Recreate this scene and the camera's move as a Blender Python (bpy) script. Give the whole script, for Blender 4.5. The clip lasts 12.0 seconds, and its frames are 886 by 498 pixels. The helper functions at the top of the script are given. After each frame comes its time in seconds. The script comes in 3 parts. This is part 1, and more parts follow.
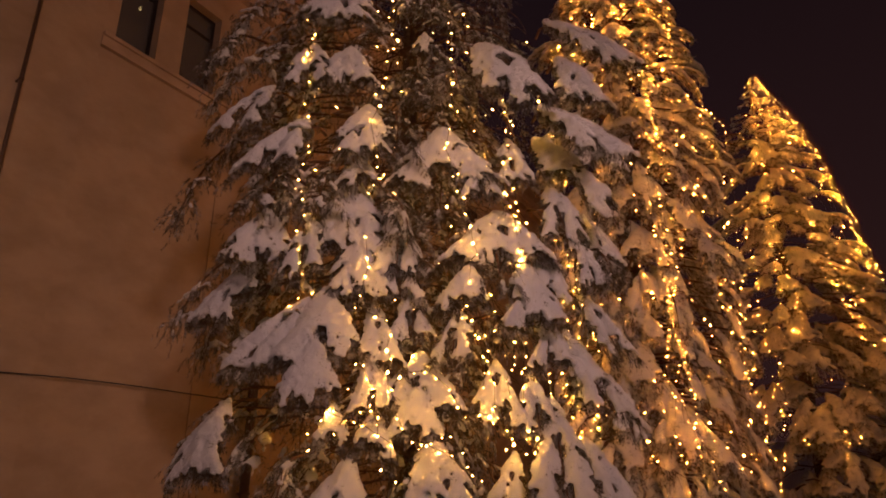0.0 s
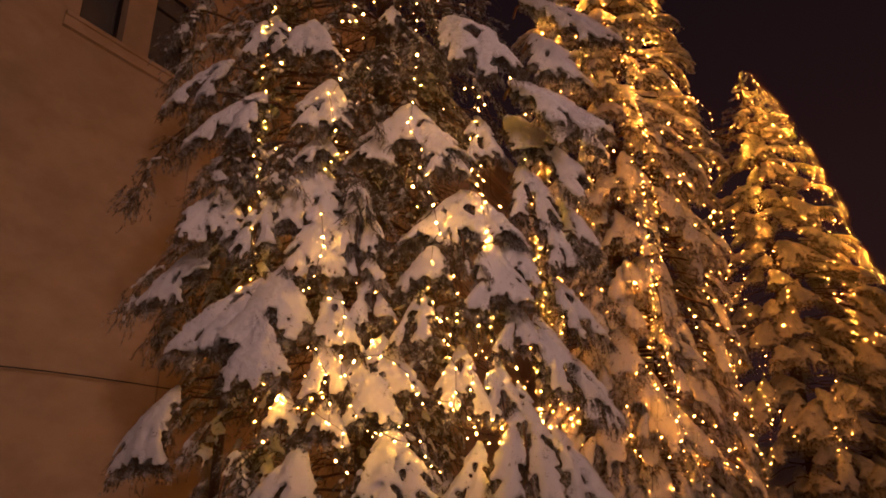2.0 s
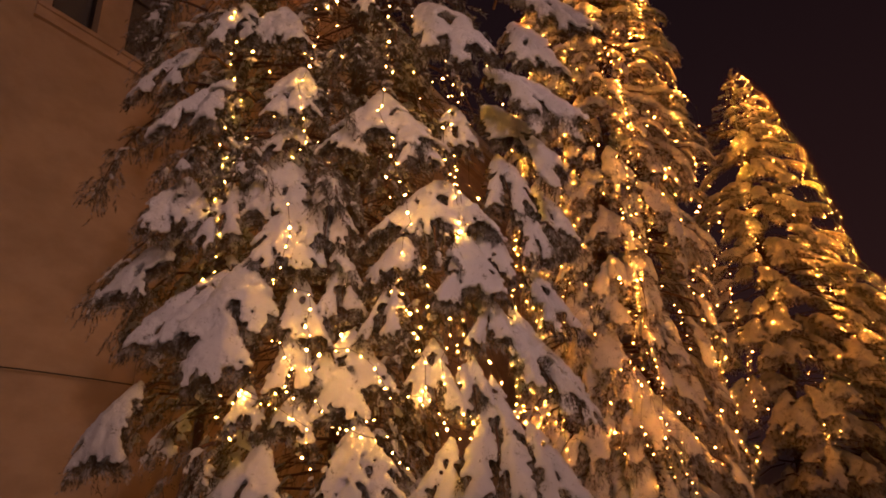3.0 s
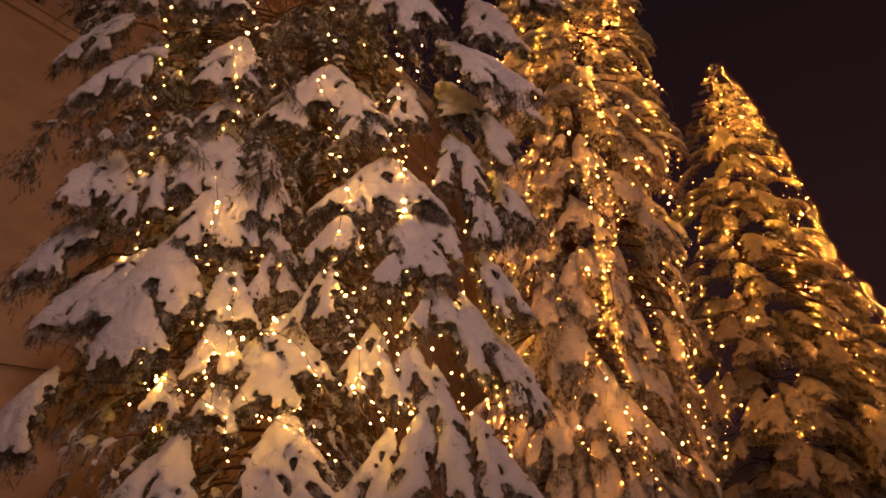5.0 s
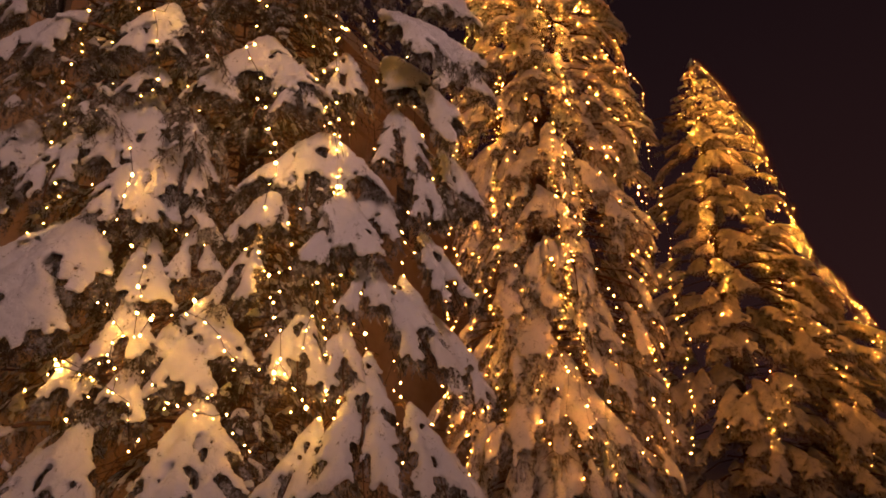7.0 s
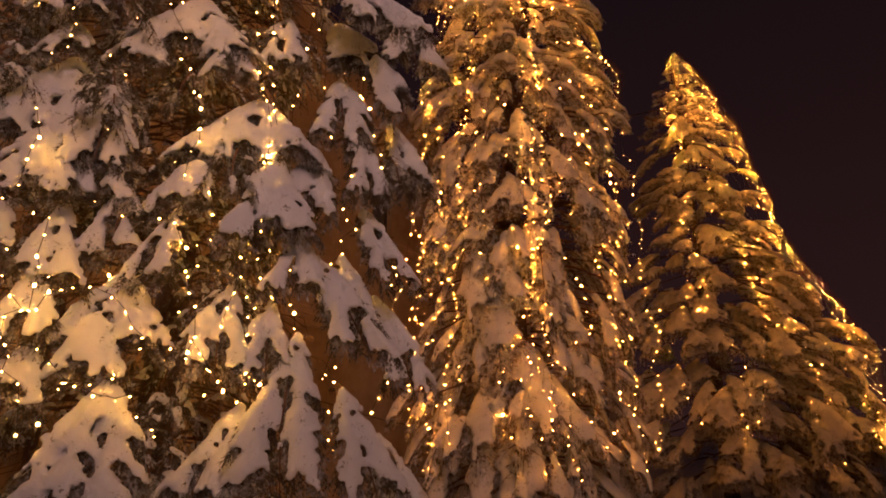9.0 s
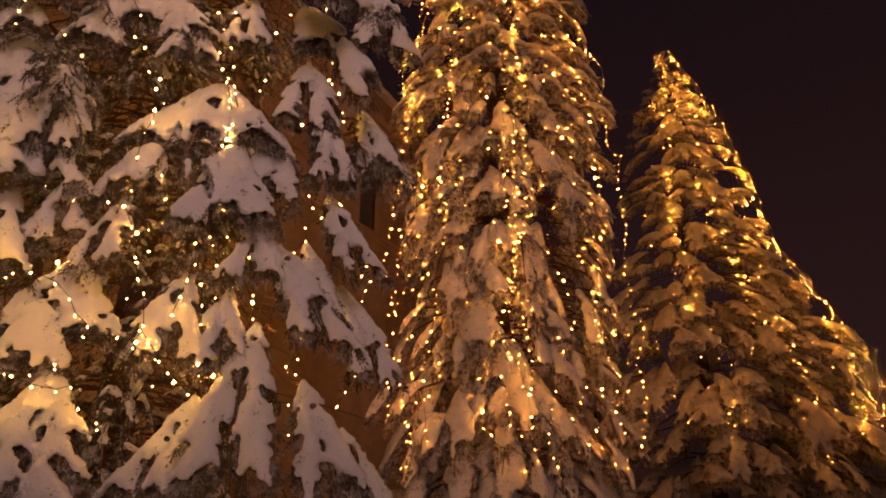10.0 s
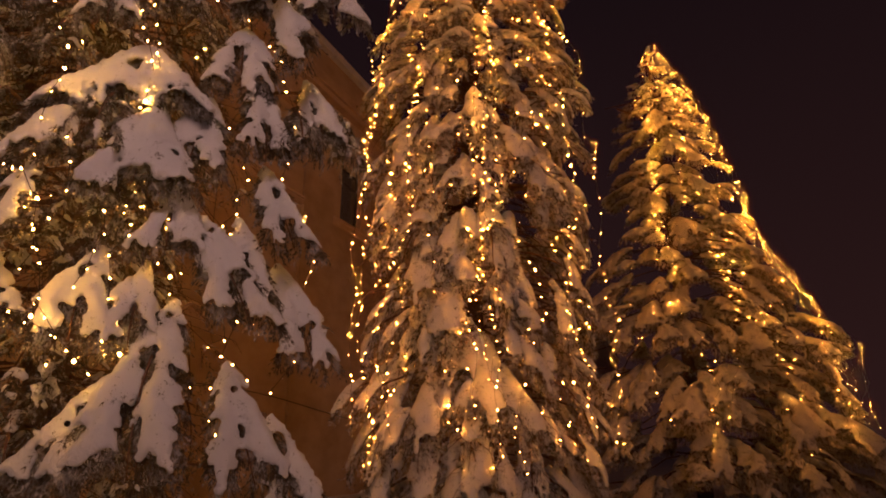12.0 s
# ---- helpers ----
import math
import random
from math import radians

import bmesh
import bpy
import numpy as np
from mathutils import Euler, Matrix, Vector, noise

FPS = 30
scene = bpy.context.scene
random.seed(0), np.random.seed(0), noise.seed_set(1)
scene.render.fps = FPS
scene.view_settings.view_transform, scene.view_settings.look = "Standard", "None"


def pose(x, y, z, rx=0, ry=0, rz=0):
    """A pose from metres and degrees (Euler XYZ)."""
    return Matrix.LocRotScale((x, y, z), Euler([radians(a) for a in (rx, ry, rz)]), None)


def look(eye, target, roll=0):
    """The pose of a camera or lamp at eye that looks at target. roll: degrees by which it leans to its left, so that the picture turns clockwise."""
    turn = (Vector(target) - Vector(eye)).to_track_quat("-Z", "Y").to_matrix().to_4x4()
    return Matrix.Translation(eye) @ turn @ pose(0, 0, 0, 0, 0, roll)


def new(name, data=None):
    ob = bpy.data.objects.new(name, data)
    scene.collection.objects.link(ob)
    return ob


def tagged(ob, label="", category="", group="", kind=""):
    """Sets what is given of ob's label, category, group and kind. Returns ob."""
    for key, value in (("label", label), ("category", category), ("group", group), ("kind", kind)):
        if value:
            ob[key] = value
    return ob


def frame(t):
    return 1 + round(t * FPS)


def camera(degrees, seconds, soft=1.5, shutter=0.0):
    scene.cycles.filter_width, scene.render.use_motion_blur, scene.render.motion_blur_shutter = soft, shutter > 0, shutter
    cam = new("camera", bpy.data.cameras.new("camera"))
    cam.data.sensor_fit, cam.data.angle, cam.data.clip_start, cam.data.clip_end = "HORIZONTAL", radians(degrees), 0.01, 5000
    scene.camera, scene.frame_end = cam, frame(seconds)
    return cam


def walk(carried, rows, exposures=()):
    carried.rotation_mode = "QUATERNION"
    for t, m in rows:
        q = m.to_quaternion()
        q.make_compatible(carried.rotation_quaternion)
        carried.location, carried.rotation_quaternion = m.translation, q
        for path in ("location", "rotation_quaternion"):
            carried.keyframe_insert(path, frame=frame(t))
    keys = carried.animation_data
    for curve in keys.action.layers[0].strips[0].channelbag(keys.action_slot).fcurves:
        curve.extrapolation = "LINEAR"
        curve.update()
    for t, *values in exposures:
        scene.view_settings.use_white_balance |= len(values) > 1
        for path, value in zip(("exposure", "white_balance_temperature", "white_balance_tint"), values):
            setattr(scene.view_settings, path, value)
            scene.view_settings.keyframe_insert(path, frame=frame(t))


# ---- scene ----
cam = camera(73.6, 12.0, soft=1.85)
METRES, EYE, TILT, LEAN, TURN = 4.0, 2.2, 0.0, 0.0, 0.0
ROWS = [
    (0.0, 0.0, 0.0, 0.0, 0.1, 18.06, 0.29),
    (0.5, 0.0216, 0.0289, -0.0073, 0.07, 18.05, 0.26),
    (1.0, 0.0453, 0.0554, -0.013, 0.02, 18.05, 0.26),
    (1.5, 0.0729, 0.0819, -0.0218, -0.09, 18.07, 0.33),
    (2.0, 0.1025, 0.1075, -0.0323, -0.15, 18.18, 0.36),
    (2.5, 0.1373, 0.1324, -0.0382, -0.32, 18.21, 0.51),
    (4.5, 0.2634, 0.239, -0.0589, -1.33, 18.15, 0.4),
    (5.0, 0.2957, 0.2646, -0.0623, -1.77, 18.09, 0.36),
    (5.5, 0.3296, 0.2895, -0.0698, -2.22, 18.12, 0.35),
    (6.0, 0.365, 0.3133, -0.0786, -2.52, 18.15, 0.38),
    (6.5, 0.3998, 0.3376, -0.0807, -2.76, 18.11, 0.4),
    (8.5, 0.5292, 0.4382, -0.102, -3.5, 17.99, 0.0),
    (9.0, 0.5625, 0.462, -0.1062, -4.04, 17.93, -0.02),
    (9.5, 0.5965, 0.4889, -0.1145, -4.3, 18.03, -0.06),
    (10.0, 0.6317, 0.5149, -0.1205, -4.58, 18.04, 0.04),
    (10.5, 0.6655, 0.541, -0.1241, -4.71, 18.01, 0.02),
    (11.0, 0.6987, 0.567, -0.1323, -4.86, 18.09, 0.04),
    (11.5, 0.7309, 0.5939, -0.1453, -4.93, 18.14, 0.04),
    (12.0, 0.7632, 0.6206, -0.1552, -5.03, 18.41, 0.17),
]
walk(cam, [(t, pose(0, 0, EYE, TILT, LEAN, TURN) @ pose(METRES * x, METRES * y, METRES * z, 90 + pitch, roll, yaw)) for t, x, y, z, yaw, pitch, roll in ROWS])

# ---- world and large lights ----
world = bpy.data.worlds.new("night_sky")
scene.world = world
world.use_nodes = True
wn, wl = world.node_tree.nodes, world.node_tree.links
wn["Background"].inputs["Strength"].default_value = 1.0
w_geo = wn.new("ShaderNodeTexCoord")
w_sep = wn.new("ShaderNodeSeparateXYZ")
w_ramp = wn.new("ShaderNodeValToRGB")
wl.new(w_geo.outputs["Generated"], w_sep.inputs[0])
wl.new(w_sep.outputs["Z"], w_ramp.inputs[0])
wl.new(w_ramp.outputs[0], wn["Background"].inputs["Color"])
w_ramp.color_ramp.elements[0].position, w_ramp.color_ramp.elements[0].color = 0.0, (0.024, 0.0092, 0.0088, 1)
w_ramp.color_ramp.elements[1].position, w_ramp.color_ramp.elements[1].color = 0.75, (0.0066, 0.0034, 0.0047, 1)


def street_light(place, target, power, colour, size, spread=180):
    lamp = bpy.data.lights.new("street_light", "AREA")
    lamp.shape, lamp.size, lamp.energy, lamp.color = "DISK", size, power, colour
    lamp.spread = radians(spread)
    ob = new("street_light", lamp)
    ob.matrix_world = look(place, target)
    return ob


# the lamps of the street and the square, behind the camera
street_light((3.9, -6.5, 7.5), (-0.7, 9.9, 4.2), 146, (1.0, 0.565, 0.47), 2.0, 75)
street_light((-15.0, -5.0, 8.0), (-4, 12, 3), 30, (1.0, 0.54, 0.36), 1.5)
street_light((24.0, -4.0, 9.0), (12, 19, 2), 400, (1.0, 0.43, 0.21), 1.5)


# ---- materials ----
def material(name, roughness=0.8, metallic=0.0):
    m = bpy.data.materials.new(name)
    m.use_nodes = True
    b = m.node_tree.nodes["Principled BSDF"]
    b.inputs["Roughness"].default_value, b.inputs["Metallic"].default_value = roughness, metallic
    return m, m.node_tree.nodes, m.node_tree.links, b


def noise_node(n, l, scale, detail=4.0, rough=0.6, coords=None):
    t = n.new("ShaderNodeTexNoise")
    t.inputs["Scale"].default_value, t.inputs["Detail"].default_value, t.inputs["Roughness"].default_value = scale, detail, rough
    if coords is not None:
        l.new(coords, t.inputs["Vector"])
    return t


def ramp_node(n, l, source, stops):
    r = n.new("ShaderNodeValToRGB")
    while len(r.color_ramp.elements) < len(stops):
        r.color_ramp.elements.new(0.5)
    for e, (p, c) in zip(r.color_ramp.elements, stops):
        e.position, e.color = p, (*c, 1)
    l.new(source, r.inputs[0])
    return r


def bump_node(n, l, source, b, strength, distance):
    u = n.new("ShaderNodeBump")
    u.inputs["Strength"].default_value, u.inputs["Distance"].default_value = strength, distance
    l.new(source, u.inputs["Height"])
    l.new(u.outputs[0], b.inputs["Normal"])


def make_snow(name, low, high, peek):
    """Fresh snow; dark needles show through where it lies thin."""
    m, n, l, b = material(name, 0.8)
    co = n.new("ShaderNodeNewGeometry").outputs["Position"]
    big = noise_node(n, l, 3.0, 3, 0.5, co)
    r = ramp_node(n, l, big.outputs["Fac"], [(0.3, low), (0.7, high)])
    thin = noise_node(n, l, 7.0, 2, 0.5, co)
    speck = noise_node(n, l, 42.0, 4, 0.75, co)
    add = n.new("ShaderNodeMath")
    add.operation = "MULTIPLY_ADD"
    l.new(thin.outputs["Fac"], add.inputs[0])
    add.inputs[1].default_value = 0.55
    l.new(speck.outputs["Fac"], add.inputs[2])
    mask = ramp_node(n, l, add.outputs[0], [(0.86 - peek, (0, 0, 0)), (0.93 - peek, (0.85, 0.85, 0.85))])
    mix = n.new("ShaderNodeMix")
    mix.data_type = "RGBA"
    l.new(mask.outputs[0], mix.inputs["Factor"])
    l.new(r.outputs[0], mix.inputs[6])
    mix.inputs[7].default_value = (0.075, 0.075, 0.06, 1)
    l.new(mix.outputs[2], b.inputs["Base Color"])
    fine = noise_node(n, l, 50.0, 6, 0.75, co)
    bump_node(n, l, fine.outputs["Fac"], b, 1.0, 0.03)
    b.inputs["Specular IOR Level"].default_value = 0.2
    return m


def make_needles(name, dark, mid, frost):
    m, n, l, b = material(name, 0.65)
    g = n.new("ShaderNodeNewGeometry")
    isl = g.outputs["Random Per Island"]
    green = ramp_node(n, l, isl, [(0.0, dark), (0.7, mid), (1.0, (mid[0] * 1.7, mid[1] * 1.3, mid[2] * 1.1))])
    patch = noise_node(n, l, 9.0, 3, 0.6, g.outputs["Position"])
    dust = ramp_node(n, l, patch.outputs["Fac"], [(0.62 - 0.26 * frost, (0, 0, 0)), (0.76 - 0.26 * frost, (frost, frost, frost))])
    mix = n.new("ShaderNodeMix")
    mix.data_type = "RGBA"
    l.new(dust.outputs[0], mix.inputs["Factor"])
    l.new(green.outputs[0], mix.inputs[6])
    mix.inputs[7].default_value = (0.72, 0.74, 0.78, 1)
    l.new(mix.outputs[2], b.inputs["Base Color"])
    return m


def make_bark():
    m, n, l, b = material("bark", 0.9)
    co = n.new("ShaderNodeNewGeometry").outputs["Position"]
    t = noise_node(n, l, 24.0, 5, 0.7, co)
    r = ramp_node(n, l, t.outputs["Fac"], [(0.3, (0.05, 0.032, 0.022)), (0.7, (0.17, 0.115, 0.075))])
    l.new(r.outputs[0], b.inputs["Base Color"])
    bump_node(n, l, t.outputs["Fac"], b, 0.8, 0.02)
    return m


def make_stucco(name, a, c, stain):
    m, n, l, b = material(name, 0.88)
    co = n.new("ShaderNodeNewGeometry").outputs["Position"]
    big = noise_node(n, l, 0.55, 5, 0.6, co)
    r = ramp_node(n, l, big.outputs["Fac"], [(0.32, a), (0.68, c)])
    mp = n.new("ShaderNodeMapping")
    mp.inputs["Scale"].default_value = (1.1, 1.1, 1.9)
    l.new(co, mp.inputs["Vector"])
    streak = noise_node(n, l, 1.0, 4, 0.6, mp.outputs[0])
    sr = ramp_node(n, l, streak.outputs["Fac"], [(0.35, stain), (0.62, (1, 1, 1))])
    mul = n.new("ShaderNodeMix")
    mul.data_type, mul.blend_type = "RGBA", "MULTIPLY"
    mul.inputs["Factor"].default_value = 1.0
    l.new(r.outputs[0], mul.inputs[6])
    l.new(sr.outputs[0], mul.inputs[7])
    l.new(mul.outputs[2], b.inputs["Base Color"])
    fine = noise_node(n, l, 40.0, 5, 0.7, co)
    bump_node(n, l, fine.outputs["Fac"], b, 0.35, 0.01)
    return m


def make_plain(name, colour, roughness=0.6, metallic=0.0, grain=30.0):
    m, n, l, b = material(name, roughness, metallic)
    co = n.new("ShaderNodeNewGeometry").outputs["Position"]
    t = noise_node(n, l, grain, 4, 0.6, co)
    r = ramp_node(n, l, t.outputs["Fac"], [(0.3, tuple(v * 0.7 for v in colour)), (0.7, tuple(min(1, v * 1.2) for v in colour))])
    l.new(r.outputs[0], b.inputs["Base Color"])
    return m


def make_glow(name, colour, strength):
    m, n, l, b = material(name, 0.3)
    b.inputs["Base Color"].default_value = (*colour, 1)
    b.inputs["Emission Color"].default_value = (*colour, 1)
    b.inputs["Emission Strength"].default_value = strength
    return m


def make_glass():
    m, n, l, b = material("window_glass", 0.06)
    # grey base and partial transmission put the reflected sky and snow into the colour
    b.inputs["Base Color"].default_value = (0.34, 0.33, 0.31, 1)
    b.inputs["Transmission Weight"].default_value = 0.65
    b.inputs["IOR"].default_value = 1.45
    return m


SNOW = make_snow("snow", (0.74, 0.76, 0.82), (0.88, 0.89, 0.92), -0.06)
SNOW_THIN = make_snow("thin_snow", (0.66, 0.66, 0.68), (0.82, 0.80, 0.78), -0.01)
# brown tone and frost amount also stand in for bulb light bounced between boughs
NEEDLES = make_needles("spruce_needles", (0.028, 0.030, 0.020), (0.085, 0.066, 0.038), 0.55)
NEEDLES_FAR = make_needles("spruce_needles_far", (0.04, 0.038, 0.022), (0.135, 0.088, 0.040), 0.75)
BARK = make_bark()
TWIG = make_plain("twig_bark", (0.13, 0.07, 0.042), 0.9)
STUCCO = make_stucco("tan_stucco", (0.47, 0.355, 0.24), (0.54, 0.415, 0.285), (0.84, 0.83, 0.81))
TRIM = make_stucco("pale_moulding", (0.52, 0.395, 0.27), (0.62, 0.475, 0.34), (0.85, 0.83, 0.80))
FRAME = make_plain("dark_window_frame", (0.022, 0.015, 0.013), 0.5)
INSIDE = make_plain("dark_room", (0.10, 0.085, 0.07), 0.9)
METAL = make_plain("dark_pipe_paint", (0.11, 0.07, 0.05), 0.5)
CABLE = make_plain("black_cable", (0.02, 0.018, 0.018), 0.6)
BULB = make_glow("warm_bulb", (1.0, 0.43, 0.065), 420.0)
BULB_AMBER = make_glow("amber_bulb", (1.0, 0.315, 0.038), 370.0)
WINDOW_GLOW = make_glow("yellow_window_glow", (1.0, 0.7, 0.3), 3.0)
GLASS = make_glass()


# ---- building helpers ----
def mesh_of(name, bm, mat, smooth=False):
    me = bpy.data.meshes.new(name)
    bm.to_mesh(me)
    bm.free()
    me.materials.append(mat)
    if smooth:
        me.shade_smooth()
    return me


def part(name, bm, mat, parent, label="", smooth=False):
    ob = new(name, mesh_of(name, bm, mat, smooth))
    ob.parent = parent
    return tagged(ob, label)


def mesh_from_arrays(name, verts, faces, mat, smooth=False):
    me = bpy.data.meshes.new(name)
    me.from_pydata(verts.tolist() if hasattr(verts, "tolist") else verts, [], faces.tolist() if hasattr(faces, "tolist") else faces)
    me.materials.append(mat)
    if smooth:
        me.shade_smooth()
    return me


def box(bm, lo, hi):
    """A box between two corners."""
    c = [(a + b) / 2 for a, b in zip(lo, hi)]
    s = [b - a for a, b in zip(lo, hi)]
    bmesh.ops.create_cube(bm, size=1, matrix=Matrix.Translation(c) @ Matrix.Diagonal((*s, 1)))


def tube_arrays(points, radii, sides=6):
    """Vertices and faces of a tube along points."""
    pts = [Vector(p) for p in points]
    verts, faces = [], []
    for i, p in enumerate(pts):
        d = (pts[min(i + 1, len(pts) - 1)] - pts[max(i - 1, 0)]).normalized()
        a = d.orthogonal().normalized()
        b = d.cross(a)
        for k in range(sides):
            w = 2 * math.pi * k / sides
            verts.append(tuple(p + (a * math.cos(w) + b * math.sin(w)) * radii[i]))
    for i in range(len(pts) - 1):
        for k in range(sides):
            k2 = (k + 1) % sides
            faces.append((i * sides + k, i * sides + k2, (i + 1) * sides + k2, (i + 1) * sides + k))
    faces.append(tuple(range(sides))[::-1])
    faces.append(tuple((len(pts) - 1) * sides + k for k in range(sides)))
    return verts, faces


def tube(name, points, radii, mat, sides=6):
    return mesh_from_arrays(name, *tube_arrays(points, radii, sides), mat, True)


# ---- ground ----
def build_ground():
    n, size = 120, 900.0
    bm = bmesh.new()
    bmesh.ops.create_grid(bm, x_segments=n, y_segments=n, size=1.0)
    for v in bm.verts:
        x, y = v.co.x, v.co.y
        v.co.x = math.copysign(abs(x) ** 2.2, x) * size
        v.co.y = math.copysign(abs(y) ** 2.2, y) * size
        p = v.co * 0.35
        v.co.z = 0.12 * noise.noise(p) + 0.04 * noise.noise(p * 4)
    ob = new("ground", mesh_of("ground", bm, SNOW, True))
    tagged(ob, "ground under trodden white snow", "ground", kind="structure")


build_ground()

# ---- facade ----
# u runs along the wall, v out of it towards the street
WALL = Matrix.Translation((-6.4, 9.4, 0)) @ Matrix(((math.sin(radians(28)), math.cos(radians(28)), 0, 0), (math.cos(radians(28)), -math.sin(radians(28)), 0, 0), (0, 0, 1, 0), (0, 0, 0, 1)))
U0, U1, TOP = -22.0, 95.0, 15.9
LEDGE = 9.30
OPENINGS = [(0.21, 1.07, 9.62, 11.72), (1.65, 2.55, 9.62, 11.72), (15.85, 17.35, 9.62, 11.95)]


def wall_piece(name, boxes, mat, label, category, kind="", parent=None):
    bm = bmesh.new()
    for (a, b, c, d, e, f) in boxes:
        box(bm, (a, c, e), (b, d, f))
    bmesh.ops.recalc_face_normals(bm, faces=bm.faces)
    ob = new(name, mesh_of(name, bm, mat))
    if parent:
        ob.parent = parent
        tagged(ob, label)
    else:
        ob.matrix_world = WALL
        tagged(ob, label, category, kind=kind)
    return ob


def build_facade():
    cuts, boxes = U0, []
    for a, b, lo, hi in OPENINGS:
        boxes.append((cuts, a, -0.5, 0.0, 0, TOP))
        boxes.append((a, b, -0.5, 0.0, 0, lo))
        boxes.append((a, b, -0.5, 0.0, hi, TOP))
        cuts = b
    boxes.append((cuts, U1, -0.5, 0.0, 0, TOP))
    wall = wall_piece("wall_street", boxes, STUCCO, "tan stucco facade with stains, lit by street lamps", "wall", "structure")
    # shallow piers between the bays
    for a, b in ((U0, -0.07), (13.5, 15.3)):
        wall_piece("pier", [(a, b, 0.003, 0.08, 0, 12.6)], STUCCO, "", "", parent=wall)
    wall_piece("wall_end", [(U0 - 0.5, U0 - 0.003, -12, 0, 0, TOP)], STUCCO, "plain stucco end wall", "wall", "structure")
    wall_piece("wall_far_end", [(U1 + 0.003, U1 + 0.5, -12, 0, 0, TOP)], STUCCO, "plain stucco end wall", "wall", "structure")
    wall_piece("wall_rear", [(U0 - 0.5, U1 + 0.5, -12.5, -12.003, 0, TOP)], STUCCO, "plain stucco rear wall", "wall", "structure")
    wall_piece("floor", [(U0, U1, -12, -0.503, 9.1, 9.3)], INSIDE, "dark upper floor inside the building", "floor", "structure")
    wall_piece("roof", [(U0 - 0.6, U1 + 0.6, -12.6, 0.25, TOP + 0.004, TOP + 0.3)], SNOW, "flat roof under snow", "roof", "structure")
    # ledges under the windows
    for a, b in ((-0.066, 13.496), (15.304, 40.0)):
        led = wall_piece("ledge", [(a, b, 0.003, 0.10, LEDGE, LEDGE + 0.20), (a, b, 0.003, 0.15, LEDGE + 0.203, LEDGE + 0.28)], TRIM, "", "", parent=wall)
    # main cornice, stepping out
    cor = wall_piece("cornice", [(U0, U1, 0.003, 0.20, 12.603, 12.78), (U0, U1, 0.003, 0.16, 12.785, 13.0), (U0, U1, 0.003, 0.26, 13.003, 13.22), (U0, U1, 0.003, 0.20, 13.223, 13.75), (U0, U1, 0.003, 0.5, 13.753, 13.95), (U0, U1, 0.003, 0.62, 13.953, 14.35)], TRIM, "stepped plaster cornice", "", parent=wall)
    bm = bmesh.new()
    box(bm, (-0.06, 0, -0.07), (0.06, 0.08, 0.07))
    dent = mesh_of("dentil", bm, TRIM)
    for i in range(90):
        d = new("dentil", dent)
        d.parent = cor
        d.location = (10.0 + i * 0.24, 0.163, 12.89)
    return wall


facade = build_facade()


def build_window(index, a, b, lo, hi):
    win = new("window_%d" % index)
    win.matrix_world = WALL
    tagged(win, "tall dark window with a brown wooden frame, unlit", "window", kind="structure")
    f, y0, y1 = 0.07, -0.30, -0.22
    bm = bmesh.new()
    box(bm, (a, y0, lo), (a + f, y1, hi))
    box(bm, (b - f, y0, lo), (b, y1, hi))
    box(bm, (a + f, y0, lo), (b - f, y1, lo + f))
    box(bm, (a + f, y0, hi - f), (b - f, y1, hi))
    part("window_frame", bm, FRAME, win)
    bar = lo + (hi - lo) * 0.74
    bm = bmesh.new()
    box(bm, (a + f, y0 + 0.005, bar - 0.03), (b - f, y1 - 0.005, bar + 0.03))
    part("glazing_bar", bm, FRAME, win)
    for p, q in ((a + f, b - f),):
        for r, s in ((lo + f, bar - 0.03), (bar + 0.03, hi - f)):
            bm = bmesh.new()
            box(bm, (p, -0.265, r), (q, -0.258, s))
            part("pane", bm, GLASS, win)
    bm = bmesh.new()
    box(bm, (a, -0.22, lo - 0.001), (b, -0.004, lo + 0.02))
    part("window_sill", bm, TRIM, win)


for i, o in enumerate(OPENINGS):
    build_window(i + 1, *o)


def build_downpipe(u, r, z0, z1, off, label):
    pipe = new("downpipe")
    pipe.matrix_world = WALL @ Matrix.Translation((u, off, 0))
    tagged(pipe, label, "downpipe")
    p = new("pipe", tube("pipe", [(0, 0, z0), (0, 0, z1)], [r, r], METAL, 14))
    p.parent = pipe
    z = z0 + 1.1
    while z < z1:
        c = new("bracket", tube("bracket", [(0, 0, z - 0.025), (0, 0, z + 0.025)], [r * 1.25, r * 1.25], METAL, 14))
        c.parent = pipe
        bm = bmesh.new()
        box(bm, (-0.015, -off, z - 0.015), (0.015, -r * 0.9, z + 0.015))
        part("clamp", bm, METAL, pipe)
        z += 2.2


build_downpipe(-1.23, 0.03, 0.1, 12.6, 0.22, "thin brown downpipe on the tan facade")
build_downpipe(4.42, 0.10, 0.1, 12.6, 0.2, "dark brown metal downpipe on the tan facade")
wall_piece("pilaster_strip", [(2.95, 3.2, 0.003, 0.03, 0, LEDGE)], STUCCO, "", "", parent=facade)
wall_piece("pilaster_strip", [(64.5, 67.0, 0.003, 0.35, 0, 11.0)], FRAME, "dark strip on the far facade", "", parent=facade)


def build_canopy():
    can = new("door_canopy")
    can.matrix_world = WALL
    tagged(can, "small moulded stone canopy projecting from the facade", "canopy")
    for i, (d, z0, z1) in enumerate(((0.22, 5.15, 5.28), (0.30, 5.283, 5.38), (0.42, 5.383, 5.55), (0.48, 5.553, 5.62))):
        bm = bmesh.new()
        box(bm, (10.6 - d * 0.4, 0.003, z0), (12.6 + d * 0.4, d, z1))
        part("moulding", bm, TRIM, can)


